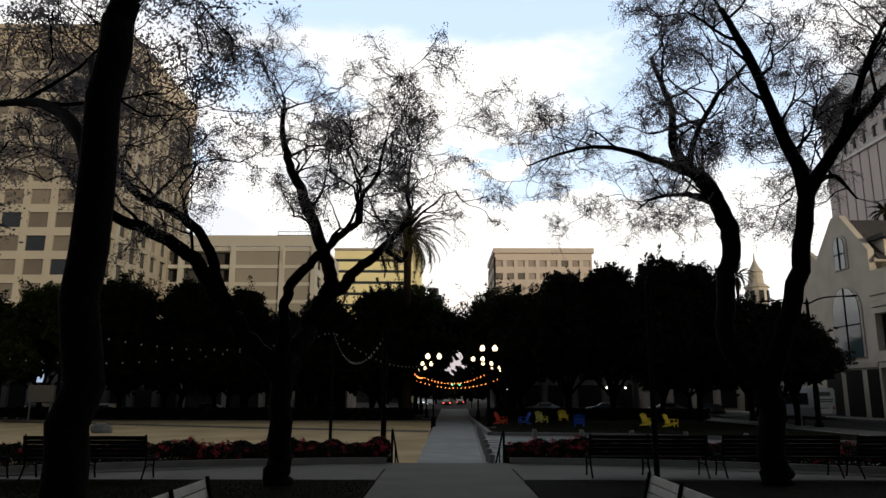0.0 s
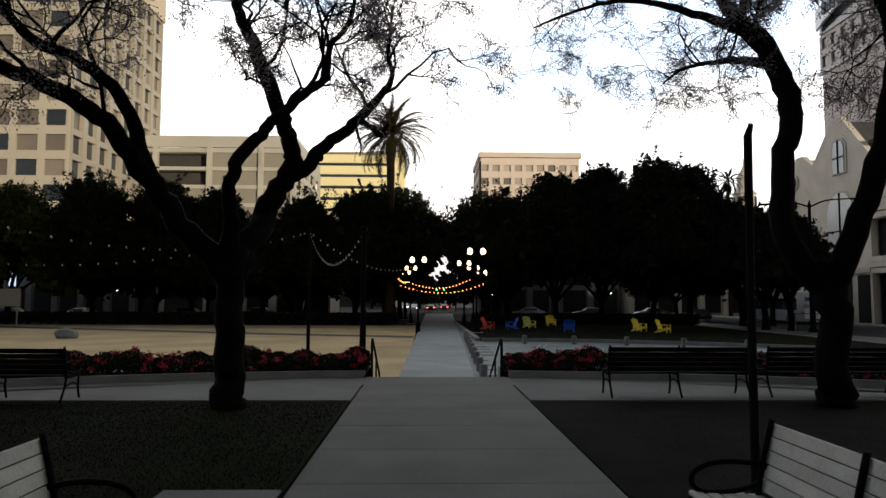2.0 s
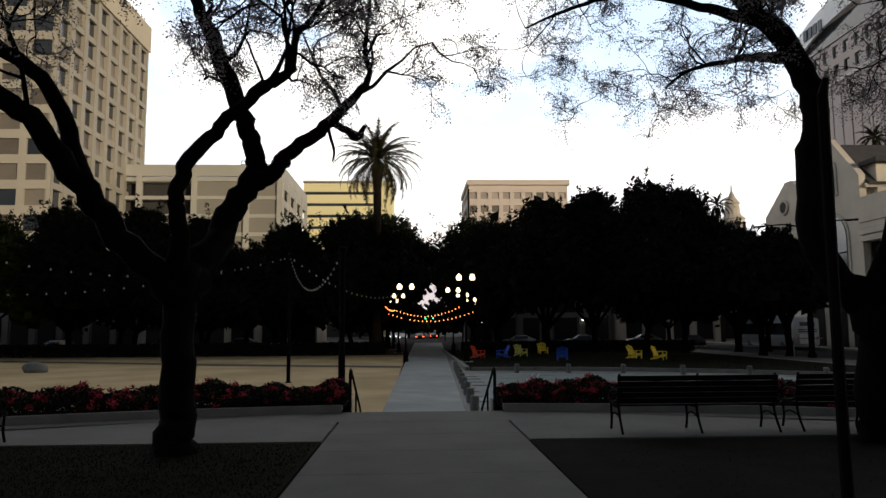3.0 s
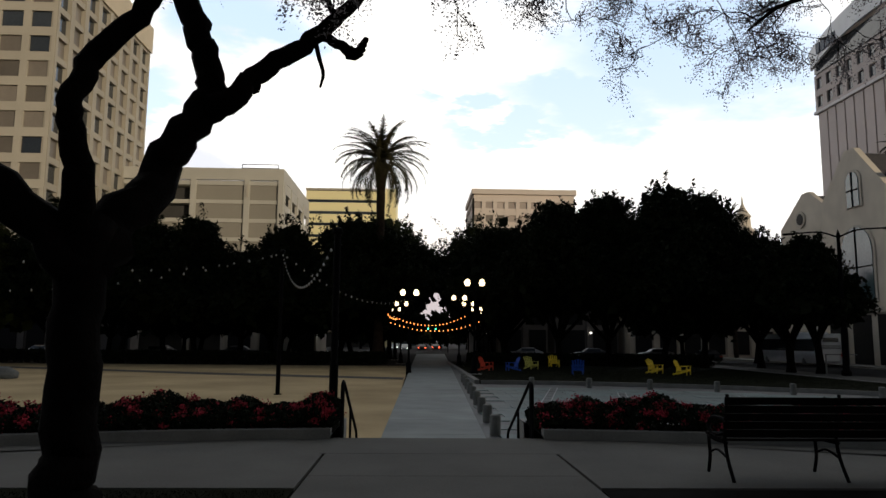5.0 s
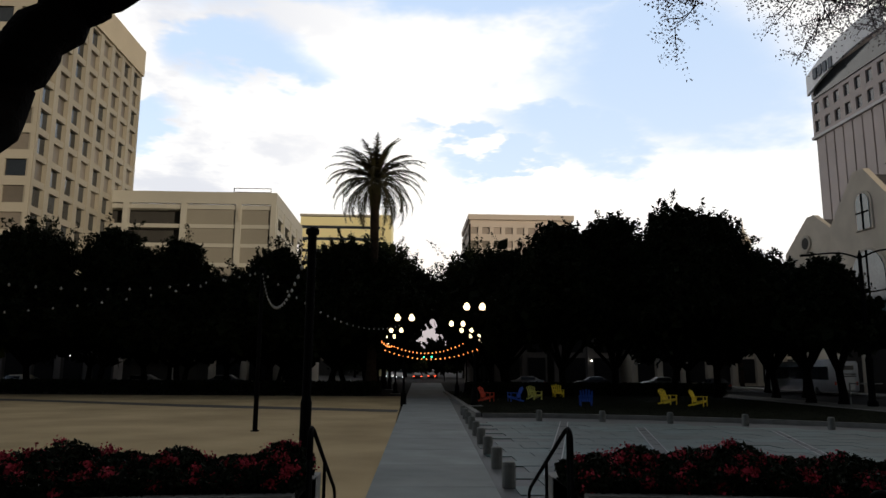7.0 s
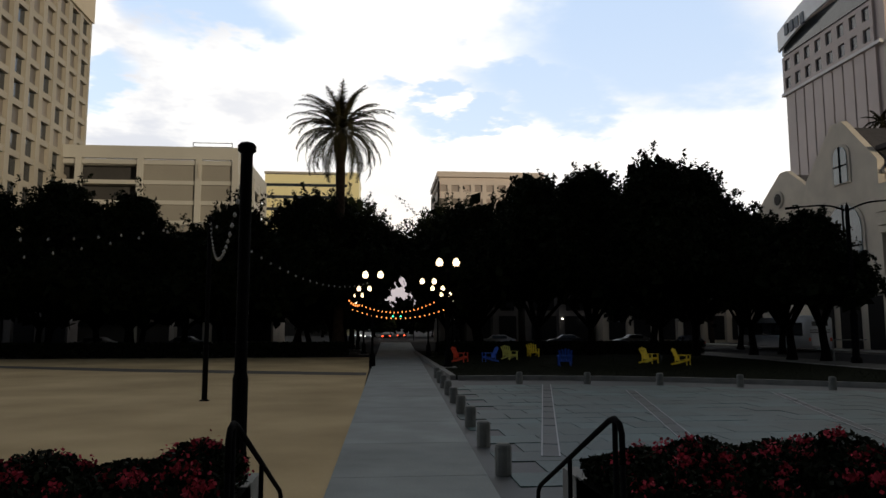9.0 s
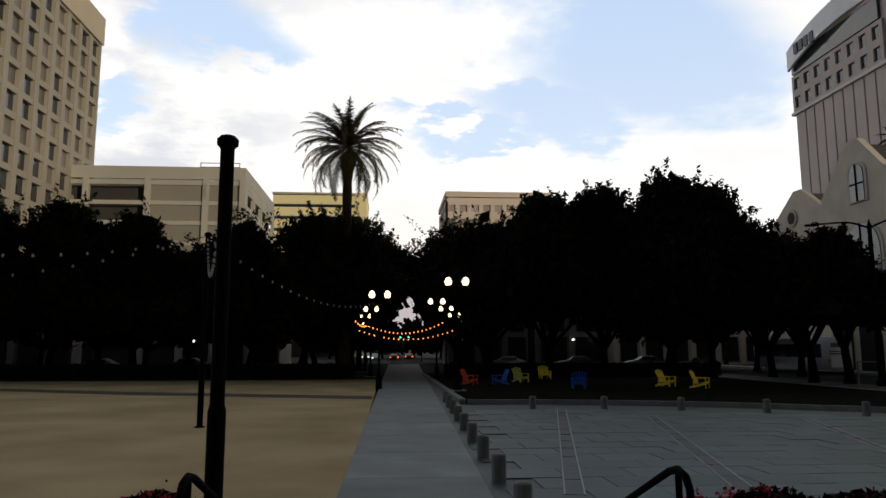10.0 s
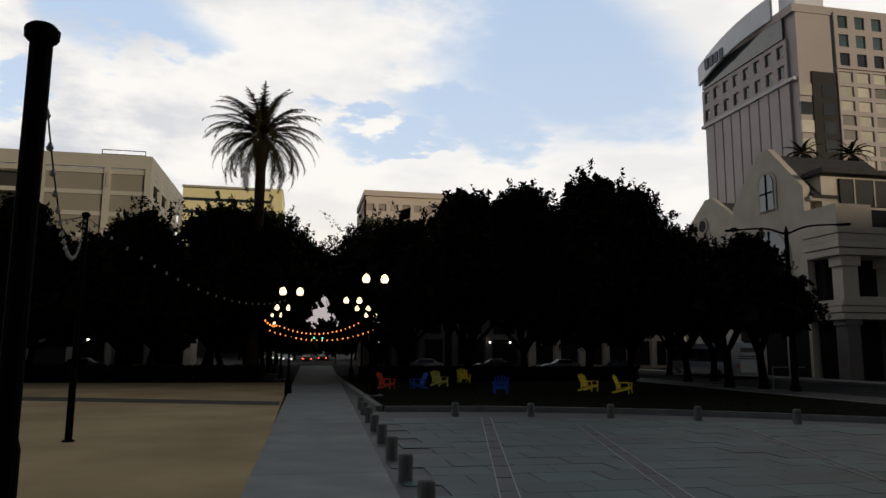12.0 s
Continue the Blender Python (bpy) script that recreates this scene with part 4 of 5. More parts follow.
LEFT = [("trunk", [(-3.24, 15.1, -0.12, 0.28), (-3.27, 15.1, 0.2, 0.245), (-3.3, 15.1, 0.8, 0.225), (-3.34, 15.1, 1.7, 0.215), (-3.32, 15.15, 2.5, 0.24)]),
        ("limb", [(-3.28, 15.15, 1.9, 0.22), (-3.22, 15.4, 2.35, 0.22), (-3.06, 15.9, 2.95, 0.21), (-2.81, 16.0, 3.47, 0.185), (-2.57, 16.18, 3.98, 0.165), (-2.64, 16.2, 4.40, 0.145), (-2.75, 16.15, 4.76, 0.14), (-3.05, 16.3, 5.45, 0.135), (-3.39, 16.6, 6.24, 0.12), (-3.74, 16.9, 6.97, 0.10), (-4.07, 17.4, 7.94, 0.07), (-4.2, 18.0, 9.1, 0.04)]),
        ("limb", [(-2.58, 16.12, 3.78, 0.15), (-2.25, 16.08, 3.98, 0.125), (-2.14, 16.28, 4.24, 0.115), (-1.76, 16.4, 4.60, 0.105), (-1.46, 16.6, 4.95, 0.092), (-1.14, 16.7, 5.33, 0.075), (-0.9, 17.0, 5.82, 0.05), (-0.99, 17.2, 6.33, 0.04), (-0.92, 17.4, 7.38, 0.022)]),
        ("stub", [(-1.50, 16.6, 4.90, 0.06), (-1.24, 16.5, 4.74, 0.058), (-1.10, 16.45, 4.60, 0.072), (-0.99, 16.4, 4.66, 0.05), (-0.95, 16.4, 4.79, 0.03)]),
        ("stub", [(-1.55, 16.6, 4.84, 0.03), (-1.43, 16.5, 4.42, 0.022), (-1.44, 16.4, 4.20, 0.012)]),
        ("limb", [(-3.34, 15.12, 2.1, 0.19), (-3.27, 14.95, 2.5, 0.15), (-3.21, 14.65, 2.95, 0.115), (-3.19, 14.45, 3.33, 0.10), (-3.12, 14.65, 3.78, 0.105), (-2.84, 14.7, 4.11, 0.095), (-2.52, 14.6, 4.42, 0.085), (-2.07, 14.75, 4.89, 0.07), (-1.84, 14.9, 5.14, 0.062), (-1.83, 15.2, 5.73, 0.05), (-1.56, 15.5, 6.27, 0.04), (-1.41, 15.9, 7.27, 0.025)]),
        ("limb", [(-3.3, 15.1, 2.0, 0.2), (-3.97, 14.7, 2.81, 0.176), (-4.35, 14.3, 3.41, 0.154), (-4.83, 14.0, 4.17, 0.134), (-5.36, 13.7, 4.52, 0.12), (-6.2, 13.4, 4.9, 0.09), (-7.2, 13.2, 5.9, 0.04)]),
        ("limb", [(-4.25, 14.45, 3.2, 0.14), (-4.54, 14.6, 3.87, 0.119), (-4.77, 14.5, 4.56, 0.102), (-5.39, 14.4, 5.16, 0.093), (-6.21, 14.3, 5.58, 0.077), (-7.1, 14.2, 6.8, 0.04)])]
RIGHT = [("trunk", [(6.35, 15.3, -0.12, 0.33), (6.34, 15.3, 0.3, 0.27), (6.30, 15.3, 1.28, 0.25), (6.27, 15.3, 2.1, 0.29)]),
         ("limb", [(6.2, 15.3, 1.8, 0.24), (5.66, 15.5, 2.88, 0.20), (5.94, 15.9, 4.27, 0.19), (6.15, 16.1, 5.25, 0.20), (5.85, 16.4, 6.3, 0.17), (5.3, 16.8, 7.3, 0.12), (5.35, 17.0, 8.4, 0.08), (5.1, 17.5, 10.0, 0.05)]),
         ("limb", [(5.75, 16.5, 6.6, 0.13), (5.2, 17.2, 7.1, 0.089), (4.6, 17.8, 7.6, 0.07), (3.8, 18.5, 8.0, 0.05), (2.9, 19.2, 8.0, 0.035), (2.2, 19.8, 7.9, 0.02)]),
         ("limb", [(6.0, 16.3, 5.9, 0.12), (6.0, 17.5, 6.4, 0.08), (5.95, 18.8, 6.8, 0.055), (5.55, 19.6, 6.9, 0.035), (5.3, 20.2, 6.75, 0.02)]),
         ("limb", [(5.85, 16.2, 5.93, 0.12), (5.56, 16.6, 6.99, 0.075), (6.27, 16.8, 8.48, 0.057), (7.41, 17.0, 9.75, 0.035)]),
         ("limb", [(6.3, 15.25, 1.9, 0.22), (6.62, 14.95, 3.02, 0.19), (6.95, 14.7, 4.4, 0.175), (7.15, 14.7, 5.85, 0.155), (6.82, 14.8, 6.98, 0.122), (6.46, 15.0, 8.6, 0.10), (5.98, 15.2, 10.04, 0.06)]),
         ("limb", [(7.1, 14.7, 5.6, 0.14), (7.92, 14.5, 6.74, 0.119), (8.81, 14.3, 7.76, 0.09), (9.8, 14.2, 8.6, 0.05)]),
         ("limb", [(7.1, 14.7, 5.3, 0.10), (7.7, 15.2, 6.0, 0.07), (8.3, 15.6, 6.3, 0.05), (8.9, 15.9, 5.9, 0.02)]),
         ("limb", [(7.85, 14.5, 6.65, 0.10), (8.5, 14.4, 8.3, 0.064), (9.0, 14.3, 9.3, 0.04)])]
NEAR = [("trunk", [(-2.36, 5.3, -0.12, 0.22), (-2.38, 5.3, 0.3, 0.15), (-2.41, 5.31, 1.5, 0.125), (-2.43, 5.32, 2.8, 0.115), (-2.40, 5.34, 4.2, 0.105)]),
        ("limb", [(-2.40, 5.34, 4.1, 0.10), (-2.36, 5.4, 5.2, 0.09), (-2.5, 6.2, 6.4, 0.07), (-2.6, 6.8, 7.6, 0.04)]),
        ("limb", [(-2.44, 5.36, 3.0, 0.06), (-3.0, 6.0, 3.7, 0.05), (-3.8, 6.8, 4.2, 0.04), (-4.9, 7.6, 4.5, 0.025)]),
        ("limb", [(-2.42, 5.36, 3.6, 0.06), (-3.2, 6.6, 4.5, 0.05), (-3.9, 8.2, 5.3, 0.035), (-4.4, 9.4, 6.2, 0.02)])]
LABEL = "crooked dark jacaranda with sparse ferny leaves"
jacaranda(LEFT, 27, LABEL, 0.46, 2, 0.40)
jacaranda(RIGHT, 22, LABEL, 0.45, 2, 0.42)
jacaranda(NEAR, 23, LABEL, 0.5, 3, 0.42)


# ---- palms ----
def palm(x, y, base, crown, reach, trunk_r, fronds, seed, label, leaflet=0.42):
    rng = np.random.default_rng(seed)
    t = thing("palm_tree", label, "palm tree", group="palms")
    bm = bmesh.new()
    prof = []
    steps = 16
    for k in range(steps + 1):
        u = k / steps
        r = trunk_r * (1.5 - 0.5 * min(u * 6, 1)) * (1.0 + 0.06 * (k % 2)) * (1.35 if u > 0.93 else 1.0)
        prof.append((r, base + (crown - 0.4 - base) * u))
    lathe(bm, prof, 11, x, y)
    part("trunk", bm, PALM_BARK, t, smooth=True)
    for k in range(fronds):
        az = k * 2.39996 + rng.normal() * 0.12
        up = 1.45 - 1.9 * (k / fronds) ** 0.9 + rng.normal() * 0.06
        length = reach * (1.12 if up < 0.9 else 0.95) * rng.uniform(0.9, 1.1)
        droop = 0.55 + 0.55 * (k / fronds)
        verts, faces = [], []
        p = np.array([x, y, crown])
        n = 15
        el = up
        pts = []
        for i in range(n + 1):
            d = np.array([math.cos(az) * math.cos(el), math.sin(az) * math.cos(el), math.sin(el)])
            pts.append((p.copy(), d))
            p = p + d * length / n
            el -= droop * 2.2 / n * (0.4 + i / n)
        side = np.array([-math.sin(az), math.cos(az), 0.0])
        # the rib, as a thin four-sided strip
        for i, (q, d) in enumerate(pts):
            w = 0.05 * (1 - i / (n + 1)) + 0.008
            verts += [tuple(q - side * w), tuple(q + side * w), tuple(q + np.array([0, 0, w]))]
        for i in range(n):
            a = 3 * i
            faces += [(a, a + 1, a + 4, a + 3), (a + 1, a + 2, a + 5, a + 4), (a + 2, a, a + 3, a + 5)]
        # leaflets on both sides, hanging a little
        for i in range(2, n + 1):
            q, d = pts[i]
            u = i / n
            ll = leaflet * reach / 3 * (math.sin(math.pi * min(0.15 + u * 0.85, 1)) * 0.9 + 0.28)
            for s in (-1, 1):
                for h in (0.0, 0.5):
                    o = q + d * h * length / n
                    tip = o + side * s * ll * 0.75 + d * ll * 0.75 + np.array([0, 0, -0.30 * ll]) + rng.normal(size=3) * 0.04
                    w = d * 0.075
                    b = len(verts)
                    verts += [tuple(o - w), tuple(o + w), tuple(tip)]
                    faces.append((b, b + 1, b + 2))
        part_data("frond", verts, faces, PALM_LEAF, t)
    return t


palm(-3.52, 70.5, LAWN - 0.1, 17.2, 4.25, 0.36, 72, 31, "tall date palm with a full round crown")
palm(55.9, 88, -0.7, 24.4, 2.1, 0.22, 30, 32, "palm showing above the dark tile roof")
palm(62.3, 88, -0.7, 24.6, 2.4, 0.22, 30, 33, "palm showing above the dark tile roof")
palm(46.5, 112, -0.7, 20.2, 2.6, 0.22, 26, 34, "slender palm beside the church tower")


# ---- benches ----
def bench(m, length, slat, label, group):
    """A slatted bench with three cast iron frames; it faces its own +y."""
    t = thing("bench", label, "bench", group=group, m=m)
    # seat and back slats
    for k in range(5):
        part("seat_slat", fresh((-length / 2, -0.02 + k * 0.10, 0.425 + 0.006 * k, length / 2, 0.065 + k * 0.10, 0.455 + 0.006 * k), bevel=0.006), slat, t)
    for k in range(5):
        ob = part("back_slat", fresh((-length / 2, -0.015, -0.0425, length / 2, 0.015, 0.0425), bevel=0.006), slat, t)
        ob.matrix_basis = pose(0, -0.045 - 0.020 * k, 0.52 + 0.092 * k, 11)
    for x in (-length / 2 + 0.04, 0.0, length / 2 - 0.04):
        bm = bmesh.new()
        for pts, r in (([(x, -0.20, 0.0), (x, -0.06, 0.22), (x, 0.0, 0.42), (x, -0.025, 0.62), (x, -0.105, 0.96)], 0.021),
                       ([(x, 0.50, 0.0), (x, 0.44, 0.20), (x, 0.46, 0.42)], 0.021),
                       ([(x, -0.04, 0.41), (x, 0.22, 0.405), (x, 0.48, 0.43)], 0.02),
                       ([(x, -0.06, 0.24), (x, 0.22, 0.30), (x, 0.44, 0.24)], 0.014)):
            sp = spline([(*p, r) for p in pts], 4)
            tube(bm, sp, [r] * len(sp), 6)
        part("iron_frame", bm, IRON, t, smooth=True)
        bm = bmesh.new()
        sp = spline([(x, -0.08, 0.64), (x, 0.10, 0.675), (x, 0.30, 0.67), (x, 0.43, 0.62), (x, 0.455, 0.54), (x, 0.38, 0.48), (x, 0.24, 0.475), (x, 0.08, 0.50), (x, -0.02, 0.54)], 4)
        tube(bm, sp, [0.020] * len(sp), 6)
        part("armrest", bm, IRON, t, smooth=True)
    return t


bench(pose(1.86, 7.49, 0.004, 0, 0, 90) @ Matrix.Scale(0.94, 4), 2.2, BENCH_WOOD, "weathered pale slatted bench with black iron arms", "pale benches")
bench(pose(-2.33, 7.08, 0.004, 0, 0, -90) @ Matrix.Scale(0.94, 4), 2.1, BENCH_WOOD, "weathered pale slatted bench with black iron arms", "pale benches")
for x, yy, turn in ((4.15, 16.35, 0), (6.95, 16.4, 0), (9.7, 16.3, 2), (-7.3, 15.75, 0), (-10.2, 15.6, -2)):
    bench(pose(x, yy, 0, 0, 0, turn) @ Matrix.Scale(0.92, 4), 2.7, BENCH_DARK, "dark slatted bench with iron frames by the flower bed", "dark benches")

# ---- rails and posts ----
for side in (-1, 1):
    t = thing("handrail", "black steel handrail bent down along the steps", "handrail", group="handrails")
    x = side * 1.42
    bm = bmesh.new()
    sp = [(x, 19.56, 0.48), (x, 19.56, 0.70), (x, 19.61, 0.77), (x, 19.72, 0.795), (x, 19.86, 0.76), (x, 22.30, -0.24), (x, 22.42, -0.33), (x, 22.44, -0.45)]
    tube(bm, sp, [0.024] * len(sp), 8)
    part("rail", bm, IRON, t, smooth=True)
    for yy, z0, z1 in ((19.56, -0.17, 0.50), (19.72, -0.17, 0.79), (21.05, -0.33, 0.27), (22.44, -0.66, -0.40)):
        b2 = bmesh.new()
        lathe(b2, [(0.045, z0), (0.045, z0 + 0.015), (0.022, z0 + 0.02), (0.022, z1)], 8, x, yy)
        part("post", b2, IRON, t, smooth=True)


def light_pole(x, y, base, top, r, label):
    t = thing("light_pole", label, "pole", group="string light poles")
    bm = bmesh.new()
    lathe(bm, [(r * 2.2, base), (r * 2.2, base + 0.03), (r * 1.25, base + 0.05), (r * 1.25, base + 1.6), (r, base + 1.66), (r, top - 0.12)], 12, x, y)
    part("shaft", bm, IRON, t, smooth=False)
    bm = bmesh.new()
    lathe(bm, [(r, top - 0.12), (r * 1.5, top - 0.09), (r * 1.55, top - 0.03), (r * 1.1, top), (0.01, top + 0.02)], 12, x, y)
    part("cap", bm, IRON, t)
    return t


light_pole(-1.85, 22.24, LOWER, 3.53, 0.066, "black steel pole with a flat cap")
light_pole(-5.50, 36.30, LOWER, 4.85, 0.066, "black steel pole with a flat cap")
light_pole(-13.4, 26.0, LOWER, 4.0, 0.06, "black steel pole with a flat cap")
t = thing("post", "bare black post with a bent broken tip", "post")
bm = bmesh.new()
sp = [(2.36, 9.6, -0.05), (2.36, 9.6, 1.5), (2.37, 9.6, 3.02), (2.40, 9.6, 3.12)]
tube(bm, sp, [0.036, 0.034, 0.034, 0.02], 9)
part("shaft", bm, IRON, t)
part("foot_plate", fresh((2.27, 9.51, -0.03, 2.45, 9.69, 0.0)), IRON, t)


def garland(p0, p1, sag, bulbs, mat, label, size=0.045):
    """A strand of bulbs on a sagging wire."""
    t = thing("string_lights", label, "string lights", group="string lights")
    p0, p1 = Vector(p0), Vector(p1)
    at = lambda u: p0.lerp(p1, u) - Vector((0, 0, sag * 4 * u * (1 - u)))
    bm = bmesh.new()
    tube(bm, [at(k / 24) for k in range(25)], [0.008] * 25, 4)
    part("wire", bm, IRON, t)
    first = None
    for k in range(bulbs):
        p = at((k + 0.5) / bulbs)
        m = pose(p.x, p.y, p.z - size * 1.6)
        if first is None:
            b2 = bmesh.new()
            lathe(b2, [(0.004, -size), (size * 0.75, -size * 0.6), (size, 0), (size * 0.6, size * 0.8), (size * 0.35, size * 1.6)], 7)
            first = part("bulb", b2, mat, t, smooth=True)
            first.matrix_basis = m
        else:
            share("bulb", first, t, m)
    return t


CLEAR = "unlit clear bulbs on a sagging black wire"
garland((-1.85, 22.24, 3.42), (-5.5, 36.3, 4.75), 1.15, 26, BULB_DIM, CLEAR, 0.03)
garland((-5.5, 36.3, 4.75), (-0.95, 55.0, 4.1), 0.9, 22, BULB_DIM, CLEAR, 0.04)
garland((-13.4, 26.0, 3.95), (-5.5, 36.3, 4.75), 0.8, 20, BULB_DIM, CLEAR, 0.035)
garland((-26, 38.0, 4.0), (-5.5, 36.3, 4.75), 1.1, 24, BULB_DIM, CLEAR, 0.04)
GLOW = "glowing amber bulbs strung across the path"
garland((-1.9, 72, 3.4), (4.2, 72, 3.7), 0.75, 19, BULB, GLOW, 0.05)
garland((-3.0, 80, 3.3), (6.2, 80, 3.45), 0.95, 21, BULB, GLOW, 0.055)
garland((-2.6, 66, 3.6), (-1.9, 72, 3.4), 0.2, 6, BULB, GLOW, 0.06)


# ---- twin-globe lamps ----
def twin_lamp(label):
    t = thing("lamp_post", label, "lamp post", group="twin-globe lamps")
    bm = bmesh.new()
    lathe(bm, [(0.24, 0), (0.24, 0.12), (0.19, 0.16), (0.17, 0.75), (0.10, 0.85), (0.07, 1.0), (0.055, 3.0), (0.05, 4.75), (0.075, 4.8), (0.02, 4.95)], 12)
    part("post", bm, IRON, t, smooth=True)
    part("footing", fresh((-0.42, -0.42, -0.06, 0.42, 0.42, 0.0), bevel=0.02), KERB, t)
    bm = bmesh.new()
    sp = spline([(-0.43, 0, 4.98, 0.02), (-0.30, 0, 4.78, 0.022), (0, 0, 4.70, 0.025), (0.30, 0, 4.78, 0.022), (0.43, 0, 4.98, 0.02)], 4)
    tube(bm, sp, [0.022] * len(sp), 6)
    part("cross_arm", bm, IRON, t, smooth=True)
    for s in (-1, 1):
        bm = bmesh.new()
        lathe(bm, [(0.09, 5.09), (0.15, 5.14), (0.185, 5.25), (0.18, 5.35), (0.11, 5.45), (0.03, 5.51)], 12, s * 0.43, 0)
        globe = part("globe", bm, GLOBE, t, "glowing warm white acorn globe", smooth=True)
        bm = bmesh.new()
        lathe(bm, [(0.172, 5.335), (0.192, 5.34), (0.192, 5.36), (0.172, 5.365)], 12, s * 0.43, 0)
        part("ring", bm, IRON, globe)
        bm = bmesh.new()
        lathe(bm, [(0.05, 4.95), (0.10, 5.0), (0.11, 5.07), (0.09, 5.09)], 10, s * 0.43, 0)
        part("socket", bm, IRON, globe)
        bm = bmesh.new()
        lathe(bm, [(0.035, 5.50), (0.045, 5.53), (0.012, 5.61)], 8, s * 0.43, 0)
        part("finial", bm, IRON, globe)
    return t


lamp = twin_lamp("black twin lamp post with glowing acorn globes")
lamp.matrix_basis = pose(3.12, 50.6, -0.46)
for x, yy, z in ((-0.74, 55.0, -0.79), (3.1, 65, -0.5), (4.5, 74, -0.5), (6.2, 85, -0.5), (7.9, 95, -0.5), (9.6, 106, -0.55), (-1.6, 73, -0.6), (-2.45, 85, -0.6), (-3.75, 104, -0.6), (-4.6, 120, -0.6)):
    copy_thing(lamp, pose(x, yy, z))

# ---- bollards ----
t = thing("bollard", "short round concrete bollard with a worn top", "bollard", group="bollards")
bm = bmesh.new()
lathe(bm, [(0.125, -0.02), (0.125, 0.38), (0.115, 0.42), (0.08, 0.44), (0.01, 0.445)], 12)
part("shaft", bm, BOLLARD, t, smooth=False)
t.matrix_basis = pose(1.47, 25.0, LOWER)
for k in range(1, 9):
    yy = 25.0 + 2.55 * k
    copy_thing(t, pose(1.47 + 0.032 * (yy - 25), yy, LOWER))
for k in range(7):
    x = 5.05 + 2.55 * k
    copy_thing(t, pose(x, plaza_end(x) + 0.75, LOWER))


# ---- lawn chairs ----
def lawn_chair(colour, m, label):
    """A slatted garden chair with a fanned back and wide arms, facing its own -y."""
    t = thing("lawn_chair", label, "chair", group="lawn chairs", m=m)
    mat = PLASTIC[colour]
    for k in range(5):
        ob = part("back_slat", fresh((-0.055, -0.012, 0, 0.055, 0.012, 0.82 - 0.05 * abs(k - 2)), bevel=0.008), mat, t)
        ob.matrix_basis = pose(-0.26 + 0.13 * k, 0.26, 0.24, -24, 0, 0) @ pose(0, 0, 0, 0, 3.5 * (k - 2), 0)
    for k in range(5):
        ob = part("seat_slat", fresh((-0.29, -0.052, -0.012, 0.29, 0.052, 0.012), bevel=0.006), mat, t)
        ob.matrix_basis = pose(0, -0.26 + 0.12 * k, 0.36 - 0.026 * k, -12)
    for s in (-1, 1):
        part("arm", fresh((s * 0.36 - 0.075, -0.36, 0.555, s * 0.36 + 0.075, 0.34, 0.58), bevel=0.01), mat, t)
        part("front_leg", fresh((s * 0.33 - 0.05, -0.33, 0, s * 0.33 + 0.05, -0.295, 0.555)), mat, t)
        ob = part("back_leg", fresh((s * 0.31 - 0.015, -0.36, -0.05, s * 0.31 + 0.015, 0.62, 0.05)), mat, t)
        ob.matrix_basis = pose(0, 0, 0.20, -16)
        part("rear_support", fresh((s * 0.36 - 0.02, 0.30, 0.14, s * 0.36 + 0.02, 0.36, 0.56)), mat, t)
    part("front_apron", fresh((-0.31, -0.30, 0.27, 0.31, -0.275, 0.36)), mat, t)
    part("back_rail", fresh((-0.33, 0.42, 0.55, 0.33, 0.45, 0.63)), mat, t)
    return t


for colour, x, yy, turn, z in (("red", 4.42, 56.2, 60, 0), ("blue", 6.05, 56.2, -80, 0), ("lime", 7.85, 59, 30, 0), ("yellow", 10.3, 63.5, 5, 0),
                               ("blue", 9.4, 51.6, 170, 0), ("yellow", 14.7, 53.3, 38, 0), ("yellow", 15.75, 51.4, 50, 0)):
    lawn_chair(colour, pose(x, yy, LAWN) @ pose(0, 0, 0, 0, 0, turn) @ Matrix.Scale(0.92, 4), colour + " slatted garden chair on the lawn")

# ---- low hedges round the far beds ----
for x0, x1, yy, lab in ((-46, -2.6, 68.2, "low clipped dark hedge behind the court"), (4.0, 24, 67.0, "low clipped dark hedge behind the lawn")):
    n = 26000
    c = np.column_stack([rng.uniform(x0, x1, n), yy + rng.uniform(-0.6, 0.6, n), -0.6 + rng.random(n) ** 0.6 * (1.0 + 0.08 * np.sin(np.linspace(0, 40, n)))])
    v, f = leaves(rng, c, 0.10, aspect=0.7)
    tagged(part_data("hedge", v, f, HEDGE_LEAF), lab, "hedge", kind="stuff")


# ---- vehicles ----
def wheel(parent, x, y, r, w=0.22):
    bm = bmesh.new()
    lathe(bm, [(r * 0.6, -w / 2), (r * 0.95, -w / 2), (r, -w / 4), (r, w / 4), (r * 0.95, w / 2), (r * 0.6, w / 2)], 16)
    tyre = part("wheel", bm, TYRE, parent, smooth=True)
    tyre.matrix_basis = pose(x, y, r, 0, 90, 0)
    bm = bmesh.new()
    lathe(bm, [(r * 0.58, -w / 2 + 0.01), (r * 0.58, w / 2 - 0.01)], 12)
    part("rim", bm, STEEL, tyre)


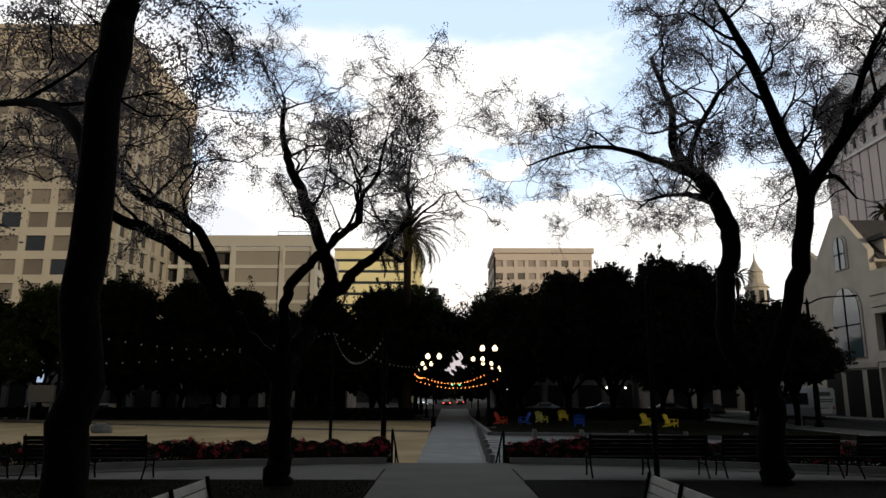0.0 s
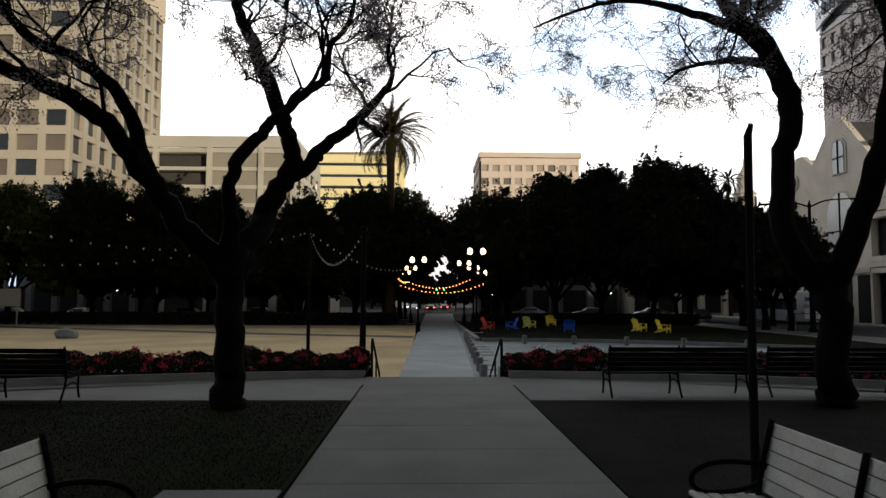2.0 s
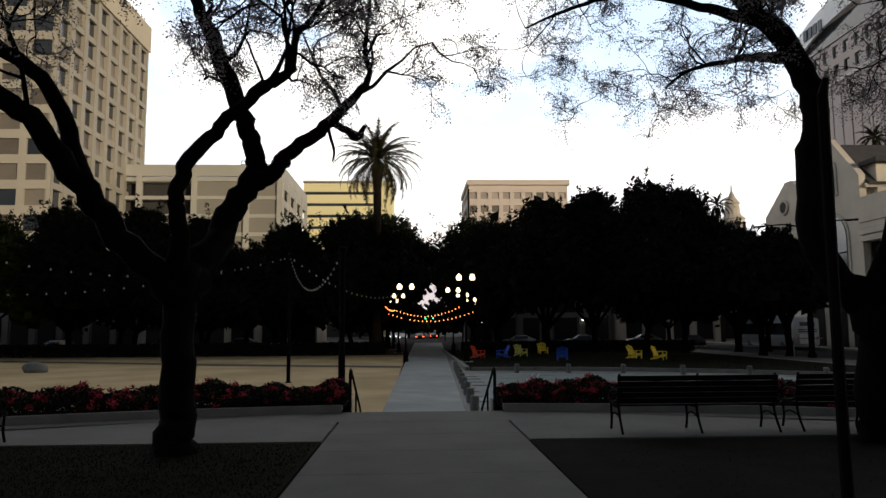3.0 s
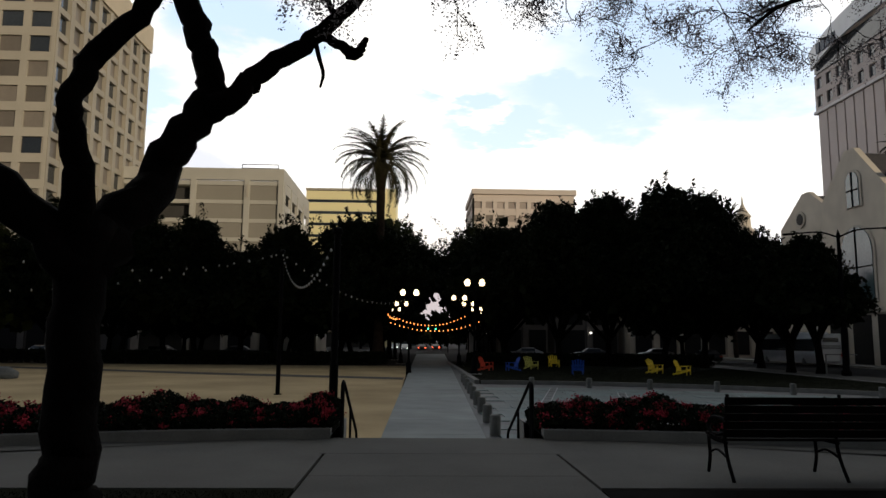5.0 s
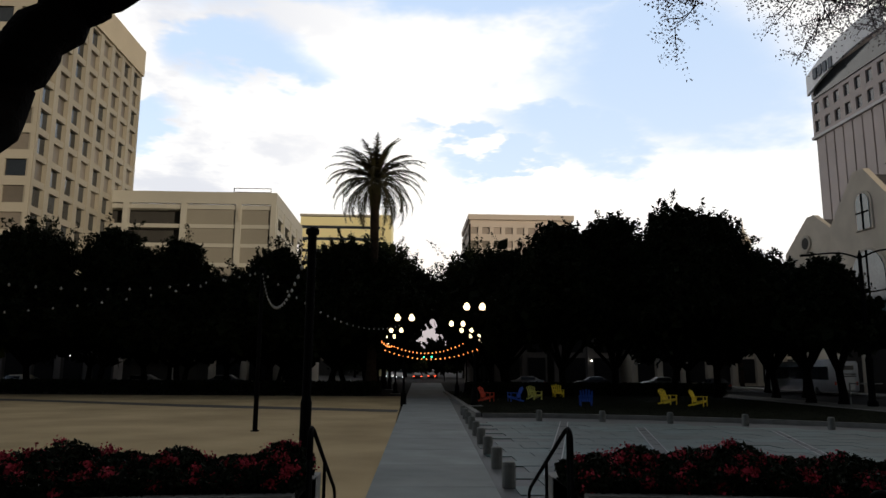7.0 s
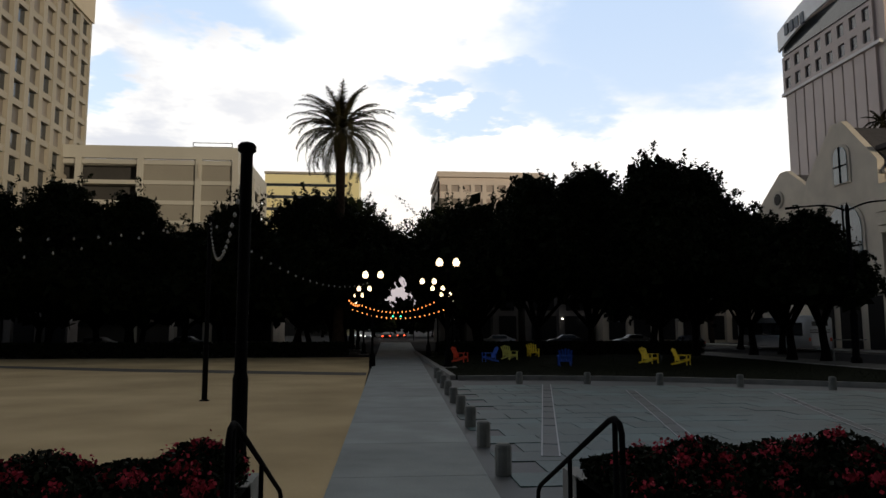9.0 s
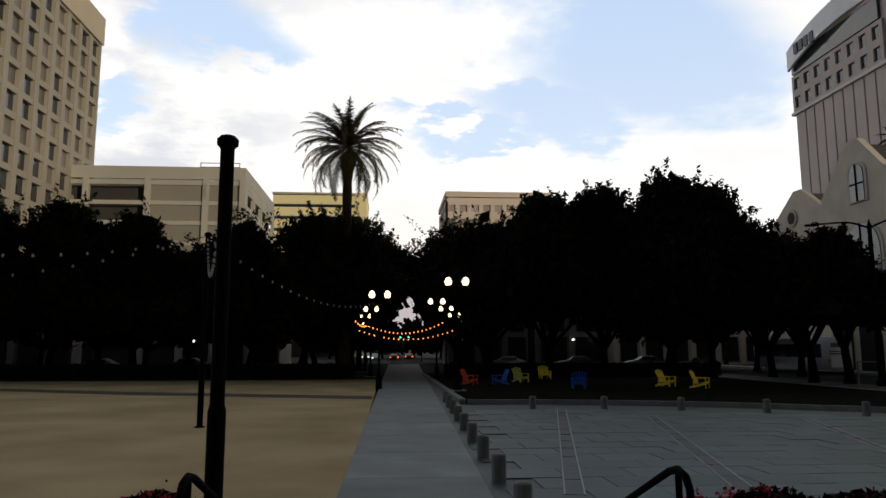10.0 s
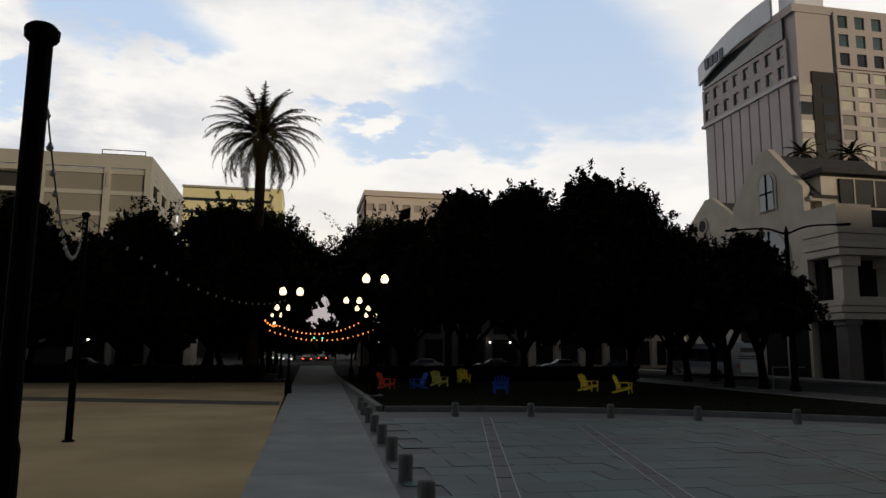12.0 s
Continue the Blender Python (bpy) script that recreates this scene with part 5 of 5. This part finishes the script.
def car(m, mat, label, lit=None):
    t = thing("car", label, "car", group="parked cars", m=m)
    side = [(-2.2, 0.35), (2.2, 0.35), (2.22, 0.72), (1.55, 0.90), (0.85, 0.97), (0.25, 1.42), (-1.0, 1.45), (-1.65, 1.02), (-2.2, 0.95)]
    bm = bmesh.new()
    a, b = [bm.verts.new((-0.86, y, z)) for y, z in side], [bm.verts.new((0.86, y, z)) for y, z in side]
    for q in (4, 5, 6, 7):
        if q in (5, 6):
            a[q].co.x, b[q].co.x = -0.64, 0.64
    bm.faces.new(a)
    bm.faces.new(b[::-1])
    for i in range(len(side)):
        bm.faces.new((a[i], b[i], b[(i + 1) % len(side)], a[(i + 1) % len(side)]))
    bmesh.ops.bevel(bm, geom=list(bm.edges), offset=0.06, segments=2, affect="EDGES")
    part("body", bm, mat, t, smooth=True)
    for s in (-1, 1):
        ob = part("side_window", fresh((-0.01, -1.15, 1.02, 0.01, 0.50, 1.36)), GLASS, t)
        ob.matrix_basis = Matrix.Translation((s * 0.865, 0, 1.02)) @ pose(0, 0, 0, 0, -s * 26, 0) @ Matrix.Translation((0, 0, -1.02))
        part("head_light", fresh((s * 0.66 - 0.16, 2.17, 0.60, s * 0.66 + 0.16, 2.235, 0.72)), HEAD_LIGHT if lit == "front" else SIGN_WHITE, t)
        part("tail_light", fresh((s * 0.68 - 0.14, -2.225, 0.70, s * 0.68 + 0.14, -2.17, 0.84)), RED_LIGHT if lit == "rear" else PLASTIC["red"], t)
        for yy in (-1.35, 1.4):
            wheel(t, s * 0.78, yy, 0.33)
    return t


ST = -0.745
for x, yy, turn, mat, lab, lit in ((-27, 84, 90, SILVER_PAINT, "silver parked car in deep shade", None), (-20, 88, 90, DARK_PAINT, "dark parked car under the trees", None), (-44, 80, 80, DARK_PAINT, "dark parked car in deep shade", None),
                                   (-36, 79, 70, SILVER_PAINT, "silver parked car beside the court", None), (13, 96, 90, SILVER_PAINT, "silver parked car under the trees", None), (21, 96, 90, DARK_PAINT, "dark parked car under the trees", None),
                                   (29, 96, 90, SILVER_PAINT, "silver parked car along the street", None), (1.0, 150, 0, DARK_PAINT, "dark car with red tail lights", "rear"), (4.0, 160, 0, DARK_PAINT, "dark car with red tail lights", "rear"),
                                   (-2.4, 152, 180, SILVER_PAINT, "oncoming car with bright head lights", "front"), (-4.8, 168, 180, SILVER_PAINT, "oncoming car with bright head lights", "front"), (30.5, 84, 0, DARK_PAINT, "dark parked car along the street", None)):
    car(pose(x, yy, ST, 0, 0, turn), mat, lab, lit)

bus = thing("bus", "white city bus standing at the kerb", "bus", m=pose(39.0, 81.6, ST))
bm = fresh((-1.27, -6.2, 0.35, 1.27, 6.2, 3.15))
bmesh.ops.bevel(bm, geom=list(bm.edges), offset=0.14, segments=3, affect="EDGES")
part("body", bm, WHITE_PAINT, bus, smooth=True)
for s in (-1, 1):
    part("side_window", fresh((s * 1.275 - 0.012, -5.6, 1.45, s * 1.275 + 0.012, 5.9, 2.65)), GLASS, bus, "dark window band")
    for k in range(6):
        part("window_post", fresh((s * 1.29 - 0.01, -4.2 + k * 1.8, 1.45, s * 1.29 + 0.01, -4.1 + k * 1.8, 2.65)), IRON, bus)
    for yy in (-3.6, 3.8):
        wheel(bus, s * 1.15, yy, 0.5, 0.28)
    part("tail_light", fresh((s * 1.0 - 0.08, -6.23, 1.0, s * 1.0 + 0.08, -6.19, 1.3)), PLASTIC["red"], bus)
part("rear_window", fresh((-0.75, -6.225, 2.35, 0.75, -6.195, 2.75)), GLASS, bus)
part("rear_louvre", fresh((-0.95, -6.225, 1.75, 0.95, -6.195, 1.83)), IRON, bus)
part("rear_louvre", fresh((-0.95, -6.225, 1.95, 0.95, -6.195, 2.02)), IRON, bus)
part("engine_door", fresh((-0.8, -6.22, 0.6, 0.8, -6.195, 1.6)), SIGN_WHITE, bus)
part("roof_unit", fresh((-0.8, -4.5, 3.1, 0.8, -1.5, 3.32), bevel=0.05), WHITE_PAINT, bus)

# ---- street furniture ----
t = thing("street_lamp", "dark double-armed street lamp beside the street", "street lamp")
bm = bmesh.new()
lathe(bm, [(0.30, -0.56), (0.30, -0.3), (0.20, -0.2), (0.21, 2.2), (0.16, 2.35), (0.11, 8.2), (0.14, 8.4), (0.02, 8.8)], 12, 27.0, 53.5)
part("post", bm, IRON, t, smooth=True)
for s in (-1, 1):
    bm = bmesh.new()
    sp = spline([(27.0, 53.5, 8.3, 0.06), (27.0 + s * 0.9, 53.5 + s * -0.6, 8.7, 0.055), (27.0 + s * 2.2, 53.5 + s * -1.5, 8.72, 0.045)], 5)
    tube(bm, sp, [p[3] for p in sp], 7)
    part("arm", bm, IRON, t, smooth=True)
    ob = part("lamp_head", fresh((-0.38, -0.14, -0.06, 0.38, 0.14, 0.06), bevel=0.03), IRON, t)
    ob.matrix_basis = pose(27.0 + s * 2.4, 53.5 - s * 1.63, 8.70, 0, 0, -34)
t = thing("sign_post", "thin pale post with a small sign board", "sign")
part("post", fresh((26.1, 54.2, -0.57, 26.16, 54.26, 0.75)), STEEL, t)
part("top_bar", fresh((26.1, 54.2, 0.72, 28.2, 54.26, 0.78)), STEEL, t)
t = thing("sign_post", "grey notice board on two posts", "sign")
part("board", fresh((-34.8, 61.9, 1.0, -32.6, 62.0, 2.4)), BLIND, t)
for x in (-34.6, -32.9):
    part("post", fresh((x, 61.95, -0.75, x + 0.1, 62.05, 2.5)), STEEL, t)
rock = bmesh.new()
bmesh.ops.create_icosphere(rock, subdivisions=3, radius=0.65)
for v in rock.verts:
    v.co *= 1 + 0.22 * noise.noise(v.co * 1.7)
    v.co.z = max(v.co.z * 0.62, -0.2)
ob = part("boulder", rock, BOLLARD)
ob.matrix_basis = pose(-21, 46, LOWER + 0.18)
tagged(ob, "pale rounded boulder lying on the granite court", "boulder")
# small lit wall lamps on the far fronts
for x, yy, z in ((-25.5, 111.8, 2.6), (-22.0, 111.8, 2.6), (-27.3, 111.8, 3.0), (-41, 99.8, 2.8), (26.5, 117.8, 2.8), (29.5, 117.8, 2.8), (10.5, 117.8, 2.6), (56.5, 115.8, 3.4), (59.8, 115.8, 3.4)):
    t = thing("wall_lamp", "small bright lamp on a far wall", "lamp", group="wall lamps")
    bm = bmesh.new()
    lathe(bm, [(0.05, z - 0.14), (0.15, z - 0.06), (0.16, z + 0.06), (0.05, z + 0.15)], 8, x, yy - 0.2)
    part("globe", bm, WINDOW_LIGHT, t)
    part("bracket", fresh((x - 0.03, yy - 0.2, z - 0.2, x + 0.03, yy + 0.06, z - 0.13)), IRON, t)
t = thing("traffic_light", "traffic signal showing green at the street", "traffic light")
part("mast", fresh((5.6, 140, -0.75, 5.75, 140.15, 4.6), (1.6, 140, 4.5, 5.75, 140.12, 4.6)), IRON, t)
for x in (2.0, 3.4):
    part("housing", fresh((x - 0.18, 139.85, 3.3, x + 0.18, 140.0, 4.4)), IRON, t)
    part("green_lens", fresh((x - 0.13, 139.8, 3.4, x + 0.13, 139.86, 3.66), bevel=0.03), GREEN_LIGHT, t)

# ---- slate paving of the plaza, piece by piece ----
spots = []
for r in range(27):
    yy = 20.55 + 0.9 * r
    off = 0.6 * (r % 2)
    for c in range(20):
        x = 1.55 + off + 1.2 * c
        if path_right(yy + 0.9) + 0.05 < x and x + 1.2 < 25.9 and yy + 0.9 < plaza_end(x + 0.6) + 0.5:
            spots.append((x, yy))
spots.sort(key=lambda p: abs(p[0] - 6) * 0.8 + abs(p[1] - 27))
plaza = thing("plaza", "blue-grey slate paving with dark joints", "pavement", kind="structure")
slab = None
for x, yy in spots[:300]:
    tilt = pose(x, yy, LOWER - 0.03 + random.uniform(-0.004, 0.004), random.uniform(-0.15, 0.15), random.uniform(-0.15, 0.15))
    if slab is None:
        slab = part("slate", fresh((0.006, 0.006, 0, 1.194, 0.894, 0.03), bevel=0.004), SLATE, plaza)
        slab.matrix_basis = tilt
    else:
        share("slate", slab, plaza, tilt)
bm = bmesh.new()
for x, yy in spots[300:]:
    box(bm, x + 0.006, yy + 0.006, LOWER - 0.03, x + 1.194, yy + 0.894, LOWER + random.uniform(-0.004, 0.004))
tagged(part("slate_rest", bm, SLATE, plaza), kind="stuff")
# drain channels edged in steel
for x0, y0, x1, y1, w in ((2.5, 26.3, 5.95, 41.2, 0.30), (4.9, 25.2, 8.2, 38.4, 0.30), (8.2, 24.0, 12.6, 37.0, 0.22)):
    t = thing("drain_channel", "narrow drain channel edged with bright steel", "drain", kind="structure")
    d = Vector((x1 - x0, y1 - y0, 0)).normalized()
    side = Vector((d.y, -d.x, 0))
    L = math.hypot(x1 - x0, y1 - y0)
    m = Matrix.Translation((x0, y0, LOWER)) @ pose(0, 0, 0, 0, 0, math.degrees(math.atan2(d.y, d.x)) - 90)
    n = int(L / 1.2)
    for k in range(n):
        part("grate", fresh((-w / 2, k * L / n + 0.01, -0.02, w / 2, (k + 1) * L / n - 0.12, 0.006)), SLATE_DARK, t).matrix_basis = m
    for s in (-1, 1):
        part("edge_strip", fresh((s * w / 2 - 0.014, 0, -0.02, s * w / 2 + 0.014, L, 0.011)), STEEL, t).matrix_basis = m
